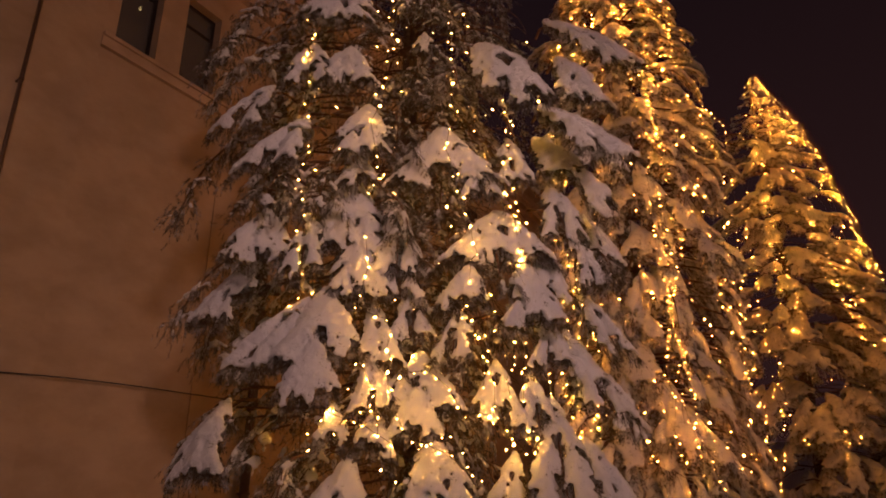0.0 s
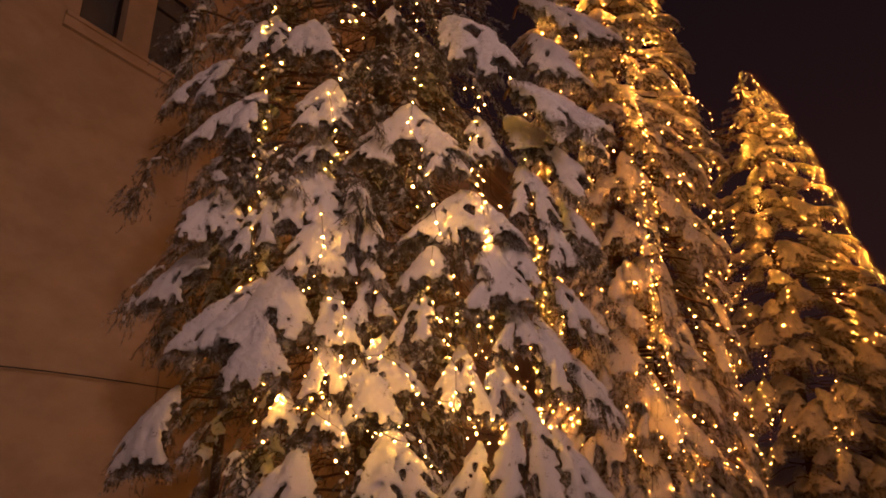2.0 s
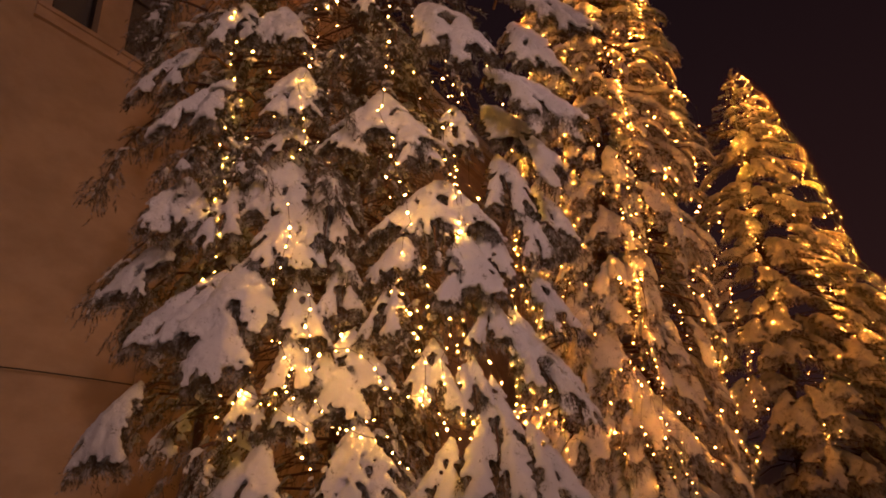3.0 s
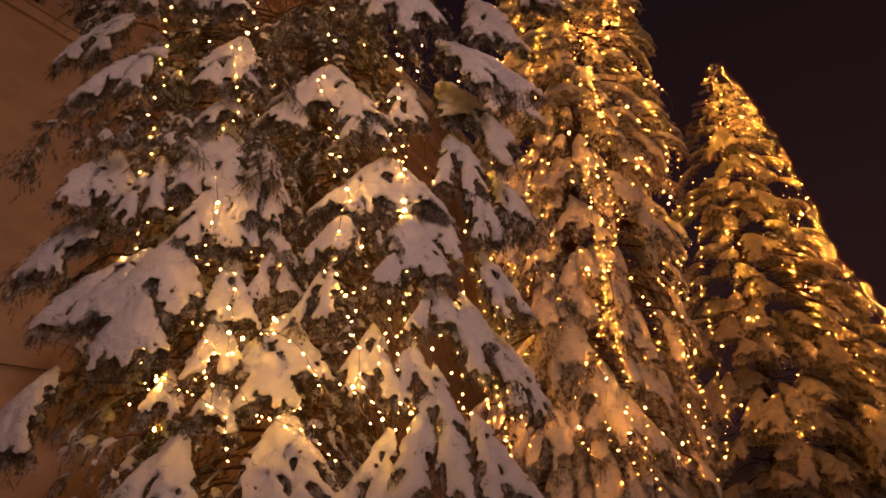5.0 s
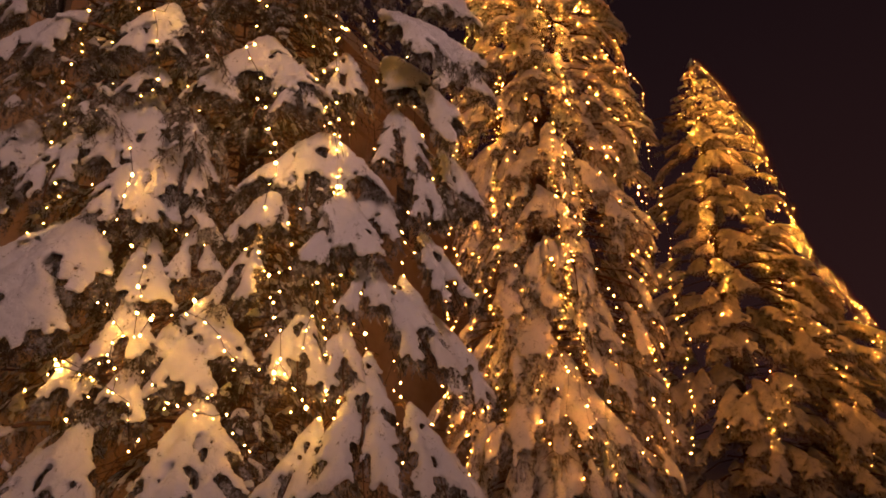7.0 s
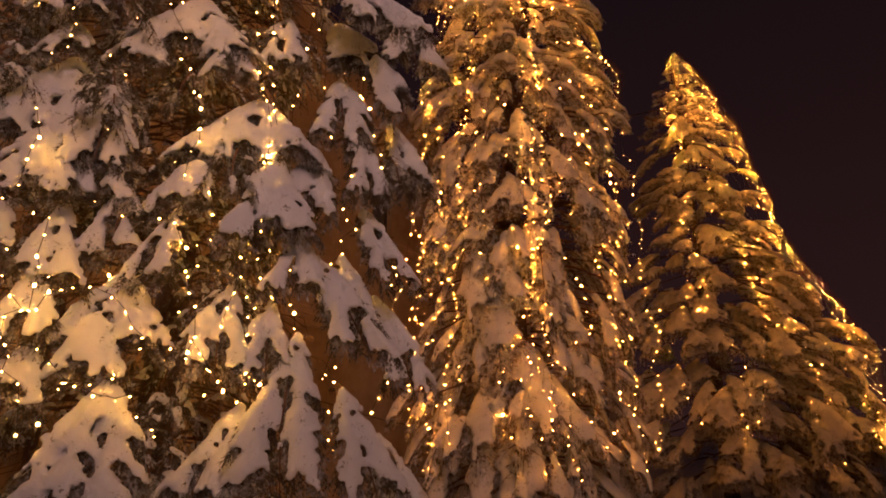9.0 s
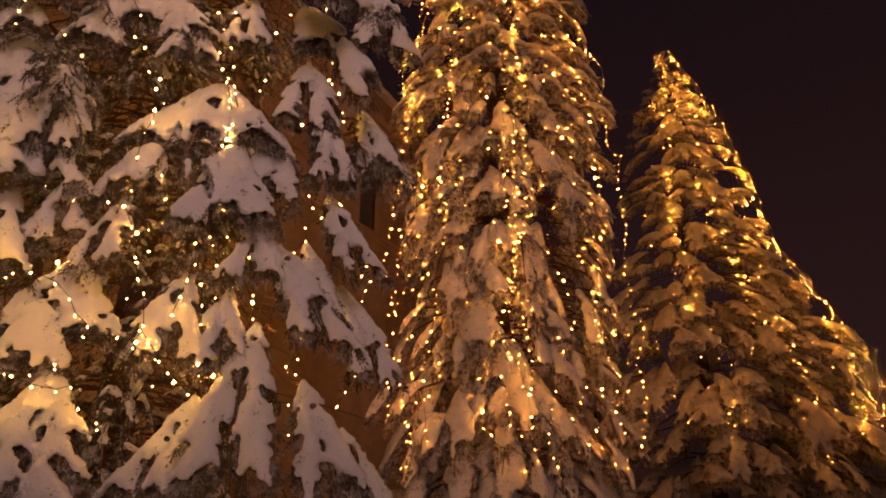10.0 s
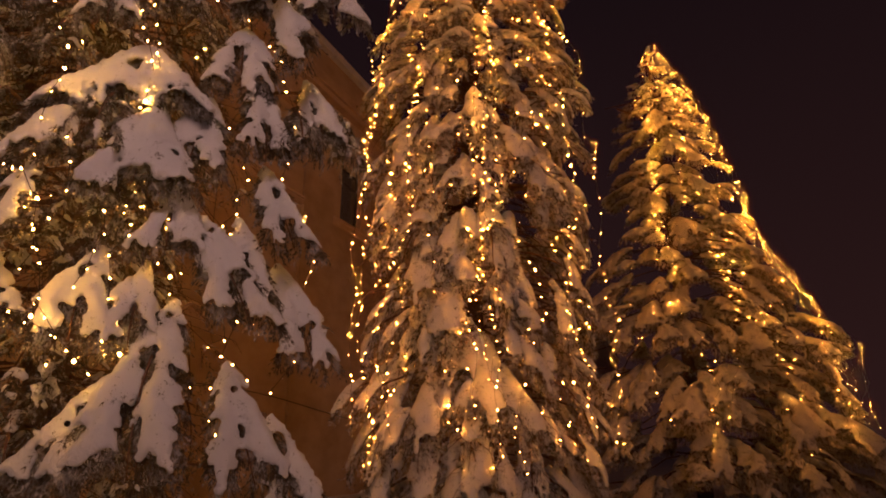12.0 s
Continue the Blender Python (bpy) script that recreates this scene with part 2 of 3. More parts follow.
build_canopy()


# glowing drop and cord added behind the pane for its small yellow glint
def build_window_glow():
    lamp = new("hung_glow")
    lamp.matrix_world = WALL @ Matrix.Translation((1.0, -0.72, 11.2))
    tagged(lamp, "small yellow glow added on a cord behind the dark window", "lamp")
    c = new("cord", tube("cord", [(0, 0, 0.05), (0, 0, 3.1)], [0.004, 0.004], CABLE, 5))
    c.parent = lamp
    g = new("glass_bulb", tube("glass_bulb", [(0, 0, -0.05), (0, 0, -0.03), (0, 0, 0.0), (0, 0, 0.05)], [0.008, 0.02, 0.022, 0.01], WINDOW_GLOW, 10))
    g.parent = lamp


build_window_glow()


def build_cable():
    pts = []
    for i in range(60):
        u = -9 + i * 0.55
        z = 3.12 + 0.10 * math.cos(u * 0.55) - 0.0035 * max(0.0, u - 4) ** 2 * 0.9
        pts.append((u, 0.12, max(z, 2.2)))
    ob = new("wall_cable", tube("wall_cable", pts, [0.012] * len(pts), CABLE, 6))
    ob.matrix_world = WALL
    tagged(ob, "thin black cable slung along the facade", "cable")


build_cable()


# ---- spruces ----
def sprig_template(rng, whorls, around):
    """A twig tip along +x, one unit long, set with needles; a triangle each."""
    v = []
    for i in range(whorls):
        x = (i + 0.3) / whorls
        for k in range(around):
            w = 2 * math.pi * (k + rng.random()) / around
            r = Vector((0, math.cos(w), math.sin(w)))
            s = Vector((0, -math.sin(w), math.cos(w)))
            tip = Vector((x + 0.26, 0, 0)) + r * (0.24 - 0.10 * x)
            b = Vector((x - 0.02, 0, 0))
            v += [b - s * 0.035, b + s * 0.035, tip]
    v += [Vector((0, -0.02, 0)), Vector((0, 0.02, 0)), Vector((1.0, 0, 0))]
    return np.array([tuple(p) for p in v])


def sprigs_mesh(name, rng, places, mat, whorls, around):
    """places: (base, direction, length). One mesh of needle sprigs."""
    temps = [sprig_template(rng, whorls, around) for _ in range(4)]
    out = []
    for base, d, length in places:
        d = d.normalized()
        a = d.orthogonal().normalized()
        rot = np.array([d, a, d.cross(a)])
        out.append((temps[rng.randrange(4)] * length) @ rot + np.array(base))
    v = np.concatenate(out)
    f = np.arange(len(v)).reshape(-1, 3)
    return mesh_from_arrays(name, v, f, mat)


BALL = bmesh.new()
bmesh.ops.create_icosphere(BALL, subdivisions=1, radius=1.08)
BALL.verts.ensure_lookup_table()
BALL_V = np.array([tuple(v.co) for v in BALL.verts])
BALL_F = np.array([[v.index for v in f.verts] for f in BALL.faces])
BALL.free()


def blanket(name, balls, voxel, lump, seed, mat, keep, soften=2):
    """Snow: overlapping lumps (centre, direction, long, wide, high) melted into one skin."""
    vs, fs, off = [], [], 0
    for c, d, a, b, h in balls:
        d = d.normalized()
        y = Vector((0, 0, 1)).cross(d)
        y = y.normalized() if y.length > 0.05 else d.orthogonal().normalized()
        z = d.cross(y)
        m = np.array([d * a, y * b, z * h])
        vs.append(BALL_V @ m + np.array(c))
        fs.append(BALL_F + off)
        off += len(BALL_V)
    raw = mesh_from_arrays(name + "_raw", np.concatenate(vs), np.concatenate(fs), SNOW)
    ob = new(name + "_raw", raw)
    rm = ob.modifiers.new("melt", "REMESH")
    rm.mode, rm.voxel_size, rm.adaptivity = "VOXEL", voxel, 0.0
    sm = ob.modifiers.new("soft", "SMOOTH")
    sm.factor, sm.iterations = 0.5, soften
    dec = ob.modifiers.new("thin", "DECIMATE")
    dec.ratio = keep
    me = bpy.data.meshes.new_from_object(ob.evaluated_get(bpy.context.evaluated_depsgraph_get()))
    bpy.data.objects.remove(ob)
    bpy.data.meshes.remove(raw)
    me.name = name
    shift = Vector((seed * 3.1, seed * 1.7, 0))
    n = len(me.vertices)
    co = np.empty(n * 3)
    me.vertices.foreach_get("co", co)
    no = np.empty(n * 3)
    me.vertex_normals.foreach_get("vector", no)
    co, no = co.reshape(-1, 3), no.reshape(-1, 3)
    amp = np.array([noise.noise(Vector(p) * 9 + shift) * 0.5 + noise.noise(Vector(p) * 24 + shift) * 0.6 for p in co.tolist()])
    co += no * (amp * lump)[:, None]
    me.vertices.foreach_set("co", co.ravel())
    me.update()
    me.materials.clear()
    me.materials.append(mat)
    me.shade_smooth()
    return me


def fan(rng, base, d, size, snow, fingers, dense, balls, places, sprig, fat):
    """One spray at the end of a branchlet: fingers that spread from its base and sag, with snow heaped on them and needles below."""
    down_v = Vector((0, 0, -1))
    d = d.normalized()
    y = Vector((0, 0, 1)).cross(d)
    y = y.normalized() if y.length > 0.1 else Vector((0, 1, 0))
    up = d.cross(y)
    heap = snow * rng.uniform(0.7, 1.2)
    steps = 4
    if rng.random() < 0.25 + 0.7 * snow:
        r = size * rng.uniform(0.13, 0.18) * (0.4 + 0.6 * heap) * fat
        balls.append((base + d * size * 0.30 + up * r * 0.2, d, r * 1.9, r * 1.6, r * 0.6))
    for i in range(fingers):
        w = (i + 0.5) / fingers * 2 - 1 + rng.uniform(-0.12, 0.12)
        ang = w * radians(rng.uniform(62, 84))
        fl = size * (1.0 - 0.38 * abs(w)) * rng.uniform(0.75, 1.15)
        fd = (d * math.cos(ang) + y * math.sin(ang)).normalized()
        sag = fl * rng.uniform(0.15, 0.55)
        pts = [base + fd * fl * k / steps + down_v * sag * (k / steps) ** 2 for k in range(steps + 1)]
        cover = rng.uniform(0.5, 0.95) if snow > 0.5 else rng.uniform(0.2, 0.8)
        for k in range(steps):
            u = (k + 0.5) / steps
            if u > cover or rng.random() > 0.30 + 0.62 * min(1.1, snow):
                continue
            r = (0.012 + fl * 0.112 * (1.15 - 0.7 * u)) * (0.4 + 0.6 * heap) * rng.uniform(0.7, 1.2) * fat
            c = pts[k].lerp(pts[k + 1], 0.5) + up * r * 0.3 + Vector((0, 0, r * 0.2))
            balls.append((c, pts[k + 1] - pts[k], max(r * 1.25, fl / steps * 0.72), r, r * 0.7))
        for k in range(dense):
            u = rng.uniform(0.0, 1.0) ** 0.7 * 1.04
            kk = min(int(u * steps), steps - 1)
            q = pts[kk].lerp(pts[kk + 1], u * steps - kk)
            dd = (pts[kk + 1] - pts[kk]).normalized() * rng.uniform(0.3, 1.0) + down_v * rng.uniform(0.0, 0.95) + Vector((rng.uniform(-1, 1), rng.uniform(-1, 1), rng.uniform(-1, 0.5))) * 0.5
            places.append((q + down_v * rng.uniform(-0.05, 0.025), dd, sprig * rng.uniform(0.7, 1.35)))


def mantle(rng, spine, u0, u1, width, snow, fat, grain, aside, balls, places, sprig, dense, droop=0.5):
    """A tier of snow that lies over a drooping spray like a tent: narrow at its apex, ragged and fingered at its hem, with needles below it."""
    n = len(spine) - 1
    length = (spine[n] - spine[0]).length * (u1 - u0) * 1.1
    steps = max(4, int(length / (grain * 0.8)))
    fingers = max(3, int(width / 0.12))
    hems = [rng.uniform(0.5, 1.05) for _ in range(fingers)]
    seed = Vector((rng.uniform(0, 50), rng.uniform(0, 50), 0))
    Y, Z = Vector((0, 1, 0)), Vector((0, 0, 1))
    for i in range(steps + 1):
        t = i / steps
        u = min(0.999, u0 + (u1 - u0) * t)
        j = int(u * n)
        q = spine[j].lerp(spine[j + 1], u * n - j)
        tan = (spine[j + 1] - spine[j]).normalized()
        up = tan.cross(Y).normalized()
        up = up if up.z > 0 or up.x > 0 else -up
        half = 0.5 * width * (0.14 + 0.86 * min(1.0, t / 0.62) ** 0.75) * (1.0 - 0.18 * max(0.0, t - 0.7) / 0.3)
        across = max(2, int(2 * half / (grain * 0.85)))
        for k in range(across + 1):
            v = k / across * 2 - 1 + rng.uniform(-0.08, 0.08)
            f = (v + 1) * 0.5 * fingers
            g = min(fingers - 1, max(0, int(f)))
            hem = hems[g] * (1.0 - 0.22 * v * v)
            p = q + Y * (v * half + aside * width * (0.55 + 0.5 * t)) - Z * (v * v * half * droop + min(0.14, abs(aside) * width * 0.35)) - up * (v * v * half * 0.25)
            lumpy = noise.noise(p * 5 + seed)
            wave = 0.5 + 0.5 * math.cos((f - g - 0.5) * 2 * math.pi)
            out = tan + Y * v * 0.7 - Z * 0.25
            edge = t > hem - 0.12 or abs(v) > 0.8
            gap = t > 0.66 and wave < 0.16 + 0.3 * lumpy
            bare = edge and noise.noise(p * 7 + seed * 1.7) > 0.5 * min(1.0, snow) - 0.05
            if t <= hem and not gap and not bare:
                r = grain * rng.uniform(0.85, 1.1) * (0.95 - 0.25 * t) * (0.85 + 0.4 * lumpy)
                h = r * (0.45 + 0.45 * snow * fat * (1 - 0.45 * v * v)) * (1.15 - 0.35 * t)
                balls.append((p + up * h * 0.5, out, r * 1.35, r * 1.1, h))
            count = int(dense * (3.5 if edge or gap or bare else 0.8) + rng.random())
            if t < 1.08 * hem + 0.06:
                for _ in range(count):
                    d = out * rng.uniform(0.2, 0.9) - Z * rng.uniform(0.0, 0.8) + up * rng.uniform(-0.3, 0.3 if edge else 0.0) + Vector((rng.uniform(-1, 1), rng.uniform(-1, 1), rng.uniform(-1, 0.4))) * 0.45
                    places.append((p - up * rng.uniform(0.01, 0.07) - Z * rng.uniform(0, 0.04), d, sprig * rng.uniform(0.7, 1.3)))


def bough_spine(rng, length, down, lean=0.0, n=12):
    th0, th1 = radians(max(-8, down - 40)), radians(min(86, down + 24))
    spine, p = [Vector((0, 0, 0))], Vector((0, 0, 0))
    side = rng.uniform(-0.15, 0.15)
    for i in range(n):
        th = th0 + (th1 - th0) * ((i + 0.5) / n) ** 0.8
        p = p + Vector((math.cos(th), side * (i / n) + lean, -math.sin(th))) * (length / n)
        spine.append(p.copy())
    return spine


def bough_stem(spine, stem_in):
    n = len(spine) - 1
    base = [Vector((-stem_in, 0, 0.10 * stem_in)), Vector((-stem_in * 0.5, 0, 0.08 * stem_in))]
    rad = [0.024, 0.022] + [0.018 * (1 - 0.8 * i / n) for i in range(n + 1)]
    v, f = tube_arrays(base + spine, rad, 5)
    return mesh_from_arrays("branch", v, f, TWIG, True)


def tent_bough(seed, length, width, down, snow, voxel, grain, dense, stem_in, mat, sprig=0.11, fat=1.0, keep=0.5, tiers=4, whorls=4, around=4, lump=0.012, lean=0.0):
    """A heavy bough: tiers of snow that overlap like shingles down a drooping stem."""
    rng = random.Random(seed)
    spine = bough_spine(rng, length, down, lean)
    balls, places = [], []
    if tiers == 1:
        mantle(rng, spine, 0.0, 0.97, width * 0.95, snow, fat, grain, 0.0, balls, places, sprig, dense)
    elif snow >= 1.1:
        mantle(rng, spine, 0.0, rng.uniform(0.56, 0.7), width * 0.85, snow, fat, grain, 0.0, balls, places, sprig, dense)
        for o in (-1, 1):
            if rng.random() < 0.85:
                a = rng.uniform(0.22, 0.42)
                mantle(rng, spine, a, a + rng.uniform(0.38, 0.5), width * rng.uniform(0.40, 0.55), snow * rng.uniform(0.7, 1.0), fat, grain, o * rng.uniform(0.45, 0.65), balls, places, sprig, dense)
        mantle(rng, spine, rng.uniform(0.48, 0.58), 1.0, width * rng.uniform(0.5, 0.7), snow * rng.uniform(0.7, 1.0), fat, grain, rng.uniform(-0.12, 0.12), balls, places, sprig, dense)
    else:
        rows = max(3, round(length / 0.26))
        for i in range(rows):
            u = 0.86 * i / rows
            reach = min(1.0, 0.25 + 1.1 * i / rows)
            many = 1 if i == 0 else 2 if width < 0.75 else 3
            for k in range(many):
                o = 0.0 if many == 1 else (k / (many - 1) * 2 - 1) * reach * 0.62 + rng.uniform(-0.15, 0.15)
                a = min(0.8, max(0.0, u + rng.uniform(-0.06, 0.06)))
                w = width * (0.26 + 0.22 * snow) * rng.uniform(0.8, 1.2)
                cover = snow * rng.uniform(0.6, 1.15) if rng.random() < 0.5 + 0.5 * snow else 0.12
                mantle(rng, spine, a, min(1.0, a + rng.uniform(0.30, 0.44) / length), w, cover, fat, grain, o * width / w * 0.6, balls, places, sprig, dense)
    needles = sprigs_mesh("needles", rng, places, mat, whorls, around)
    cap = blanket("snow", balls, voxel, lump, seed, SNOW if mat is NEEDLES else SNOW_THIN, keep, 2)
    return bough_stem([q + Vector((-0.05, 0, -0.07)) for q in spine], stem_in), needles, cap


def bough_meshes(seed, length, width, down, snow, voxel, rows, fingers, whorls, around, dense, stem_in, mat, lump=0.022, sprig=0.13, fat=1.0, ridge=5, keep=0.5, single=False):
    """A drooping bough from its shoulder at the origin along +x: stem, needles and snow. It is made of rows of sprays that overlap like shingles."""
    rng = random.Random(seed)
    spine = bough_spine(rng, length, down)
    n = len(spine) - 1
    balls, places = [], []
    Y = Vector((0, 1, 0))
    size0 = 0.36 * width + 0.16 * length / rows
    if single:
        size0 = 0.50 * width + 0.42 * length / rows
    for i in range(rows):
        s = 0.02 + 0.74 * i / max(1, rows - 1)
        j = min(int(s * n), n - 1)
        q = spine[j].lerp(spine[j + 1], s * n - j)
        t = (spine[j + 1] - spine[j]).normalized()
        reach = width * (0.10 + 0.30 * min(1.0, s / 0.6))
        many = 1 if single else (1, 2, 3, 3, 3, 3)[min(i, 5)]
        for k in range(many):
            o = 0 if many == 1 else (k / (many - 1) * 2 - 1)
            o += rng.uniform(-0.15, 0.15)
            root = q + Y * o * reach * 0.75 - t * abs(o) * reach * 0.15 + Vector((0, 0, -abs(o) * reach * 0.30))
            d = t + Y * o * 0.75 + Vector((0, 0, rng.uniform(-0.25, 0.15)))
            fan(rng, root, d, size0 * rng.uniform(0.75, 1.2) * (0.72 if i == 0 else 1.0), snow * (rng.uniform(0.75, 1.2) if rng.random() < 0.85 else 0.3), fingers, dense, balls, places, sprig, fat)
    if snow > 0.4:
        for i in range(ridge):
            u = 0.02 + 0.09 * i
            j = min(int(u * n), n - 1)
            q = spine[j].lerp(spine[j + 1], u * n - j)
            t = (spine[j + 1] - spine[j]).normalized()
            r = width * (0.035 + 0.11 * min(u, 0.5)) * snow * fat * rng.uniform(0.8, 1.2)
            balls.append((q, t, r * 1.7, r * 1.6, r * 0.6))
    for k in range(dense * 3):
        t = (spine[n] - spine[n - 1]).normalized()
        dd = t + Vector((rng.uniform(-1, 1), rng.uniform(-1, 1), rng.uniform(-1, 1))) * 0.6
        places.append((spine[n - 1 - k % 3], dd, sprig * rng.uniform(0.8, 1.5)))
    stem = bough_stem(spine, stem_in)
    needles = sprigs_mesh("needles", rng, places, mat, whorls, around)
    cap = blanket("snow", balls, voxel, lump, seed, SNOW if mat is NEEDLES else SNOW_THIN, keep) if balls else None
    return stem, needles, cap


def hang_bough(tree, meshes, m, label=""):
    b = new("bough", meshes[0])
    b.parent = tree
    b.matrix_local = m
    for name, me in (("needles", meshes[1]), ("snow", meshes[2])):
        if me:
            c = new(name, me)
            c.parent = b
            tagged(c, kind="stuff")
    return b


def spruce(name, x, y, height, trunk_r, label):
    tree = new(name)
    tree.matrix_world = Matrix.Translation((x, y, 0))
    tagged(tree, label, "spruce tree", group="row of lit spruces")
    rng = random.Random(int(x * 10))
    pts = [(rng.uniform(-0.03, 0.03), rng.uniform(-0.03, 0.03), -0.1 + (height + 0.1) * i / 14) for i in range(15)]
    t = new("trunk", tube("trunk", pts, [trunk_r * (1 - 0.95 * i / 14) + 0.012 for i in range(15)], BARK, 14))
    t.parent = tree
    return tree


def bare_twigs(tree, rng, count, z0, z1, reach):
    """The brown inner branches, seen in the gaps between the boughs."""
    vs, fs, off = [], [], 0
    for _ in range(count):
        w, z, r = rng.uniform(0, 2 * math.pi), rng.uniform(z0, z1), reach * rng.uniform(0.55, 1.0)
        pts, p, w2 = [], Vector((0.08 * math.cos(w), 0.08 * math.sin(w), z)), w
        lift = rng.uniform(-0.1, 0.3)
        for k in range(7):
            pts.append(p.copy())
            w2 += rng.uniform(-0.12, 0.12)
            lift -= rng.uniform(0.02, 0.16)
            p = p + Vector((math.cos(w2), math.sin(w2), lift)) * (r / 6)
        rr = rng.uniform(0.008, 0.022)
        v, f = tube_arrays(pts, [rr * (1 - 0.12 * k) for k in range(7)], 4)
        vs += v
        fs += [tuple(i + off for i in g) for g in f]
        off += len(v)
        for k in range(2, 7):
            for sd in (-1, 1):
                w3, ln = w2 + sd * rng.uniform(0.5, 1.1), rng.uniform(0.2, 0.6)
                a = pts[k]
                b = a + Vector((math.cos(w3), math.sin(w3), -rng.uniform(0.1, 0.8))) * ln
                c = b + Vector((math.cos(w3) * 0.4, math.sin(w3) * 0.4, -rng.uniform(0.3, 0.9))) * ln * 0.6
                v, f = tube_arrays([a, b, c], [0.006, 0.0045, 0.002], 3)
                vs += v
                fs += [tuple(i + off for i in g) for g in f]
                off += len(v)
    ob = new("inner_twig", mesh_from_arrays("inner_twig", vs, fs, TWIG))
    ob.parent = tree
    tagged(ob, "thin bare brown inner branches", kind="stuff")


TRUNK_A = (-0.6, 9.3)
SPRUCE_A = spruce("spruce", *TRUNK_A, 19.0, 0.22, "tall spruce loaded with heavy snow and hung with warm lights")
SPRUCE_B = spruce("spruce", 4.7, 14.2, 22.0, 0.26, "tall slender snowy spruce with strings of warm lights")
SPRUCE_C = spruce("spruce", 13.0, 21.75, 16.7, 0.24, "broad cone-shaped snowy spruce glowing with warm lights")

PAW = [100]


def heavy_bough(m, length, width, down, snow, lean=0.0):
    """One large bough of the nearest spruce."""
    PAW[0] += 1
    if snow >= 0.55:
        ms = tent_bough(PAW[0], length, width, down, snow, 0.017, 0.044, 0.75, 0.5, NEEDLES, 0.125, 1.0 if snow < 0.95 else 1.2, 0.5, 4 if length > 0.66 else 1, 3, 4, lump=0.026, lean=lean)
    else:
        ms = bough_meshes(PAW[0], length * 0.95, width, down, snow, 0.019, 4 if length > 0.9 else 3, 7, 4, 4, 5, 0.5, NEEDLES, 0.022, 0.11, 1.05, 5, 0.55)
    hang_bough(SPRUCE_A, ms, m)


def paw(az, rho, z, heading, length, width, down, snow):
    """By its shoulder round the trunk and the way that it hangs."""
    a = radians(az)
    heavy_bough(pose(rho * math.cos(a), rho * math.sin(a), z, 0, 0, heading), length, width, down, min(snow, 0.95))


def front_bough(x, y, z, heading, length, width, down, snow, lean=0.0):
    """By the place of its highest snow, on the side of the street."""
    heavy_bough(pose(x - TRUNK_A[0], y - TRUNK_A[1], z - 0.04, 0, 0, heading), length, width, down, snow, lean)


front_bough(-1.20, 7.45, 5.62, -88, 1.30, 0.95, 76, 0.99)
front_bough(-0.67, 7.40, 5.36, -72, 1.30, 0.60, 77, 0.80)
front_bough(0.00, 7.40, 6.42, -95, 0.95, 1.35, 74, 0.92)
front_bough(0.43, 7.32, 5.95, -85, 0.85, 0.52, 76, 0.85)
front_bough(0.91, 7.50, 6.31, -88, 0.90, 0.48, 77, 0.80)
front_bough(0.72, 7.42, 5.16, -95, 0.90, 1.75, 70, 1.15)
front_bough(0.33, 7.05, 4.27, -105, 0.62, 0.72, 72, 1.00, -0.2)
front_bough(0.22, 7.10, 3.85, -110, 0.80, 0.45, 76, 0.60)
front_bough(0.98, 7.18, 4.42, -75, 0.95, 0.80, 74, 0.70)
front_bough(0.66, 7.20, 4.60, -90, 0.90, 0.60, 72, 0.20)
front_bough(0.92, 7.22, 3.85, -90, 0.42, 0.34, 72, 0.40)
front_bough(1.23, 7.32, 3.74, -80, 0.70, 0.56, 74, 0.80)
front_bough(-1.40, 6.95, 3.98, -82, 1.55, 1.10, 75, 1.15)
front_bough(-1.62, 6.90, 3.85, -100, 0.95, 0.62, 70, 0.98, -0.6)
front_bough(-0.89, 7.02, 3.24, -72, 0.80, 0.52, 74, 1.00)
front_bough(-0.85, 7.15, 3.85, -75, 0.85, 0.55, 74, 0.85)
front_bough(-0.28, 7.30, 3.24, -90, 1.05, 1.25, 74, 1.15)
front_bough(-0.78, 7.00, 2.55, -100, 0.60, 0.52, 70, 1.00)
front_bough(0.64, 7.38, 3.16, -90, 0.85, 0.66, 74, 0.82)
front_bough(-0.12, 7.00, 2.28, -90, 1.10, 1.05, 72, 0.66)
front_bough(-1.05, 6.85, 2.08, -90, 0.75, 0.95, 70, 0.60)
front_bough(-1.25, 6.90, 2.62, -80, 0.50, 0.42, 70, 0.90)
front_bough(0.84, 7.40, 2.08, -105, 0.80, 0.60, 72, 0.92, -0.2)
front_bough(1.31, 7.38, 2.74, -95, 1.45, 0.70, 76, 0.84)
front_bough(1.72, 7.55, 2.25, -70, 1.00, 0.60, 74, 0.75, 0.2)
front_bough(2.05, 7.85, 1.85, -65, 1.10, 0.66, 74, 0.68, 0.2)
front_bough(0.52, 7.15, 7.60, -88, 1.45, 0.95, 72, 1.10, 0.62)
front_bough(1.35, 7.10, 6.60, -85, 1.00, 0.62, 72, 0.92, 0.75)
front_bough(1.75, 8.55, 9.15, -85, 1.40, 0.62, 70, 0.92, 0.85)
front_bough(1.38, 7.85, 6.50, -85, 1.70, 0.72, 74, 1.12, 0.48)
front_bough(2.08, 7.65, 4.72, -60, 0.65, 0.44, 76, 0.50)
front_bough(1.68, 7.65, 5.00, -55, 1.10, 0.52, 74, 0.58)
front_bough(1.80, 7.75, 4.15, -80, 1.00, 0.42, 74, 0.65, 0.35)
front_bough(1.42, 7.45, 3.50, -85, 1.10, 0.46, 74, 0.80, 0.5)
front_bough(-1.75, 6.85, 6.25, -105, 0.90, 0.72, 70, 0.88, -0.55)
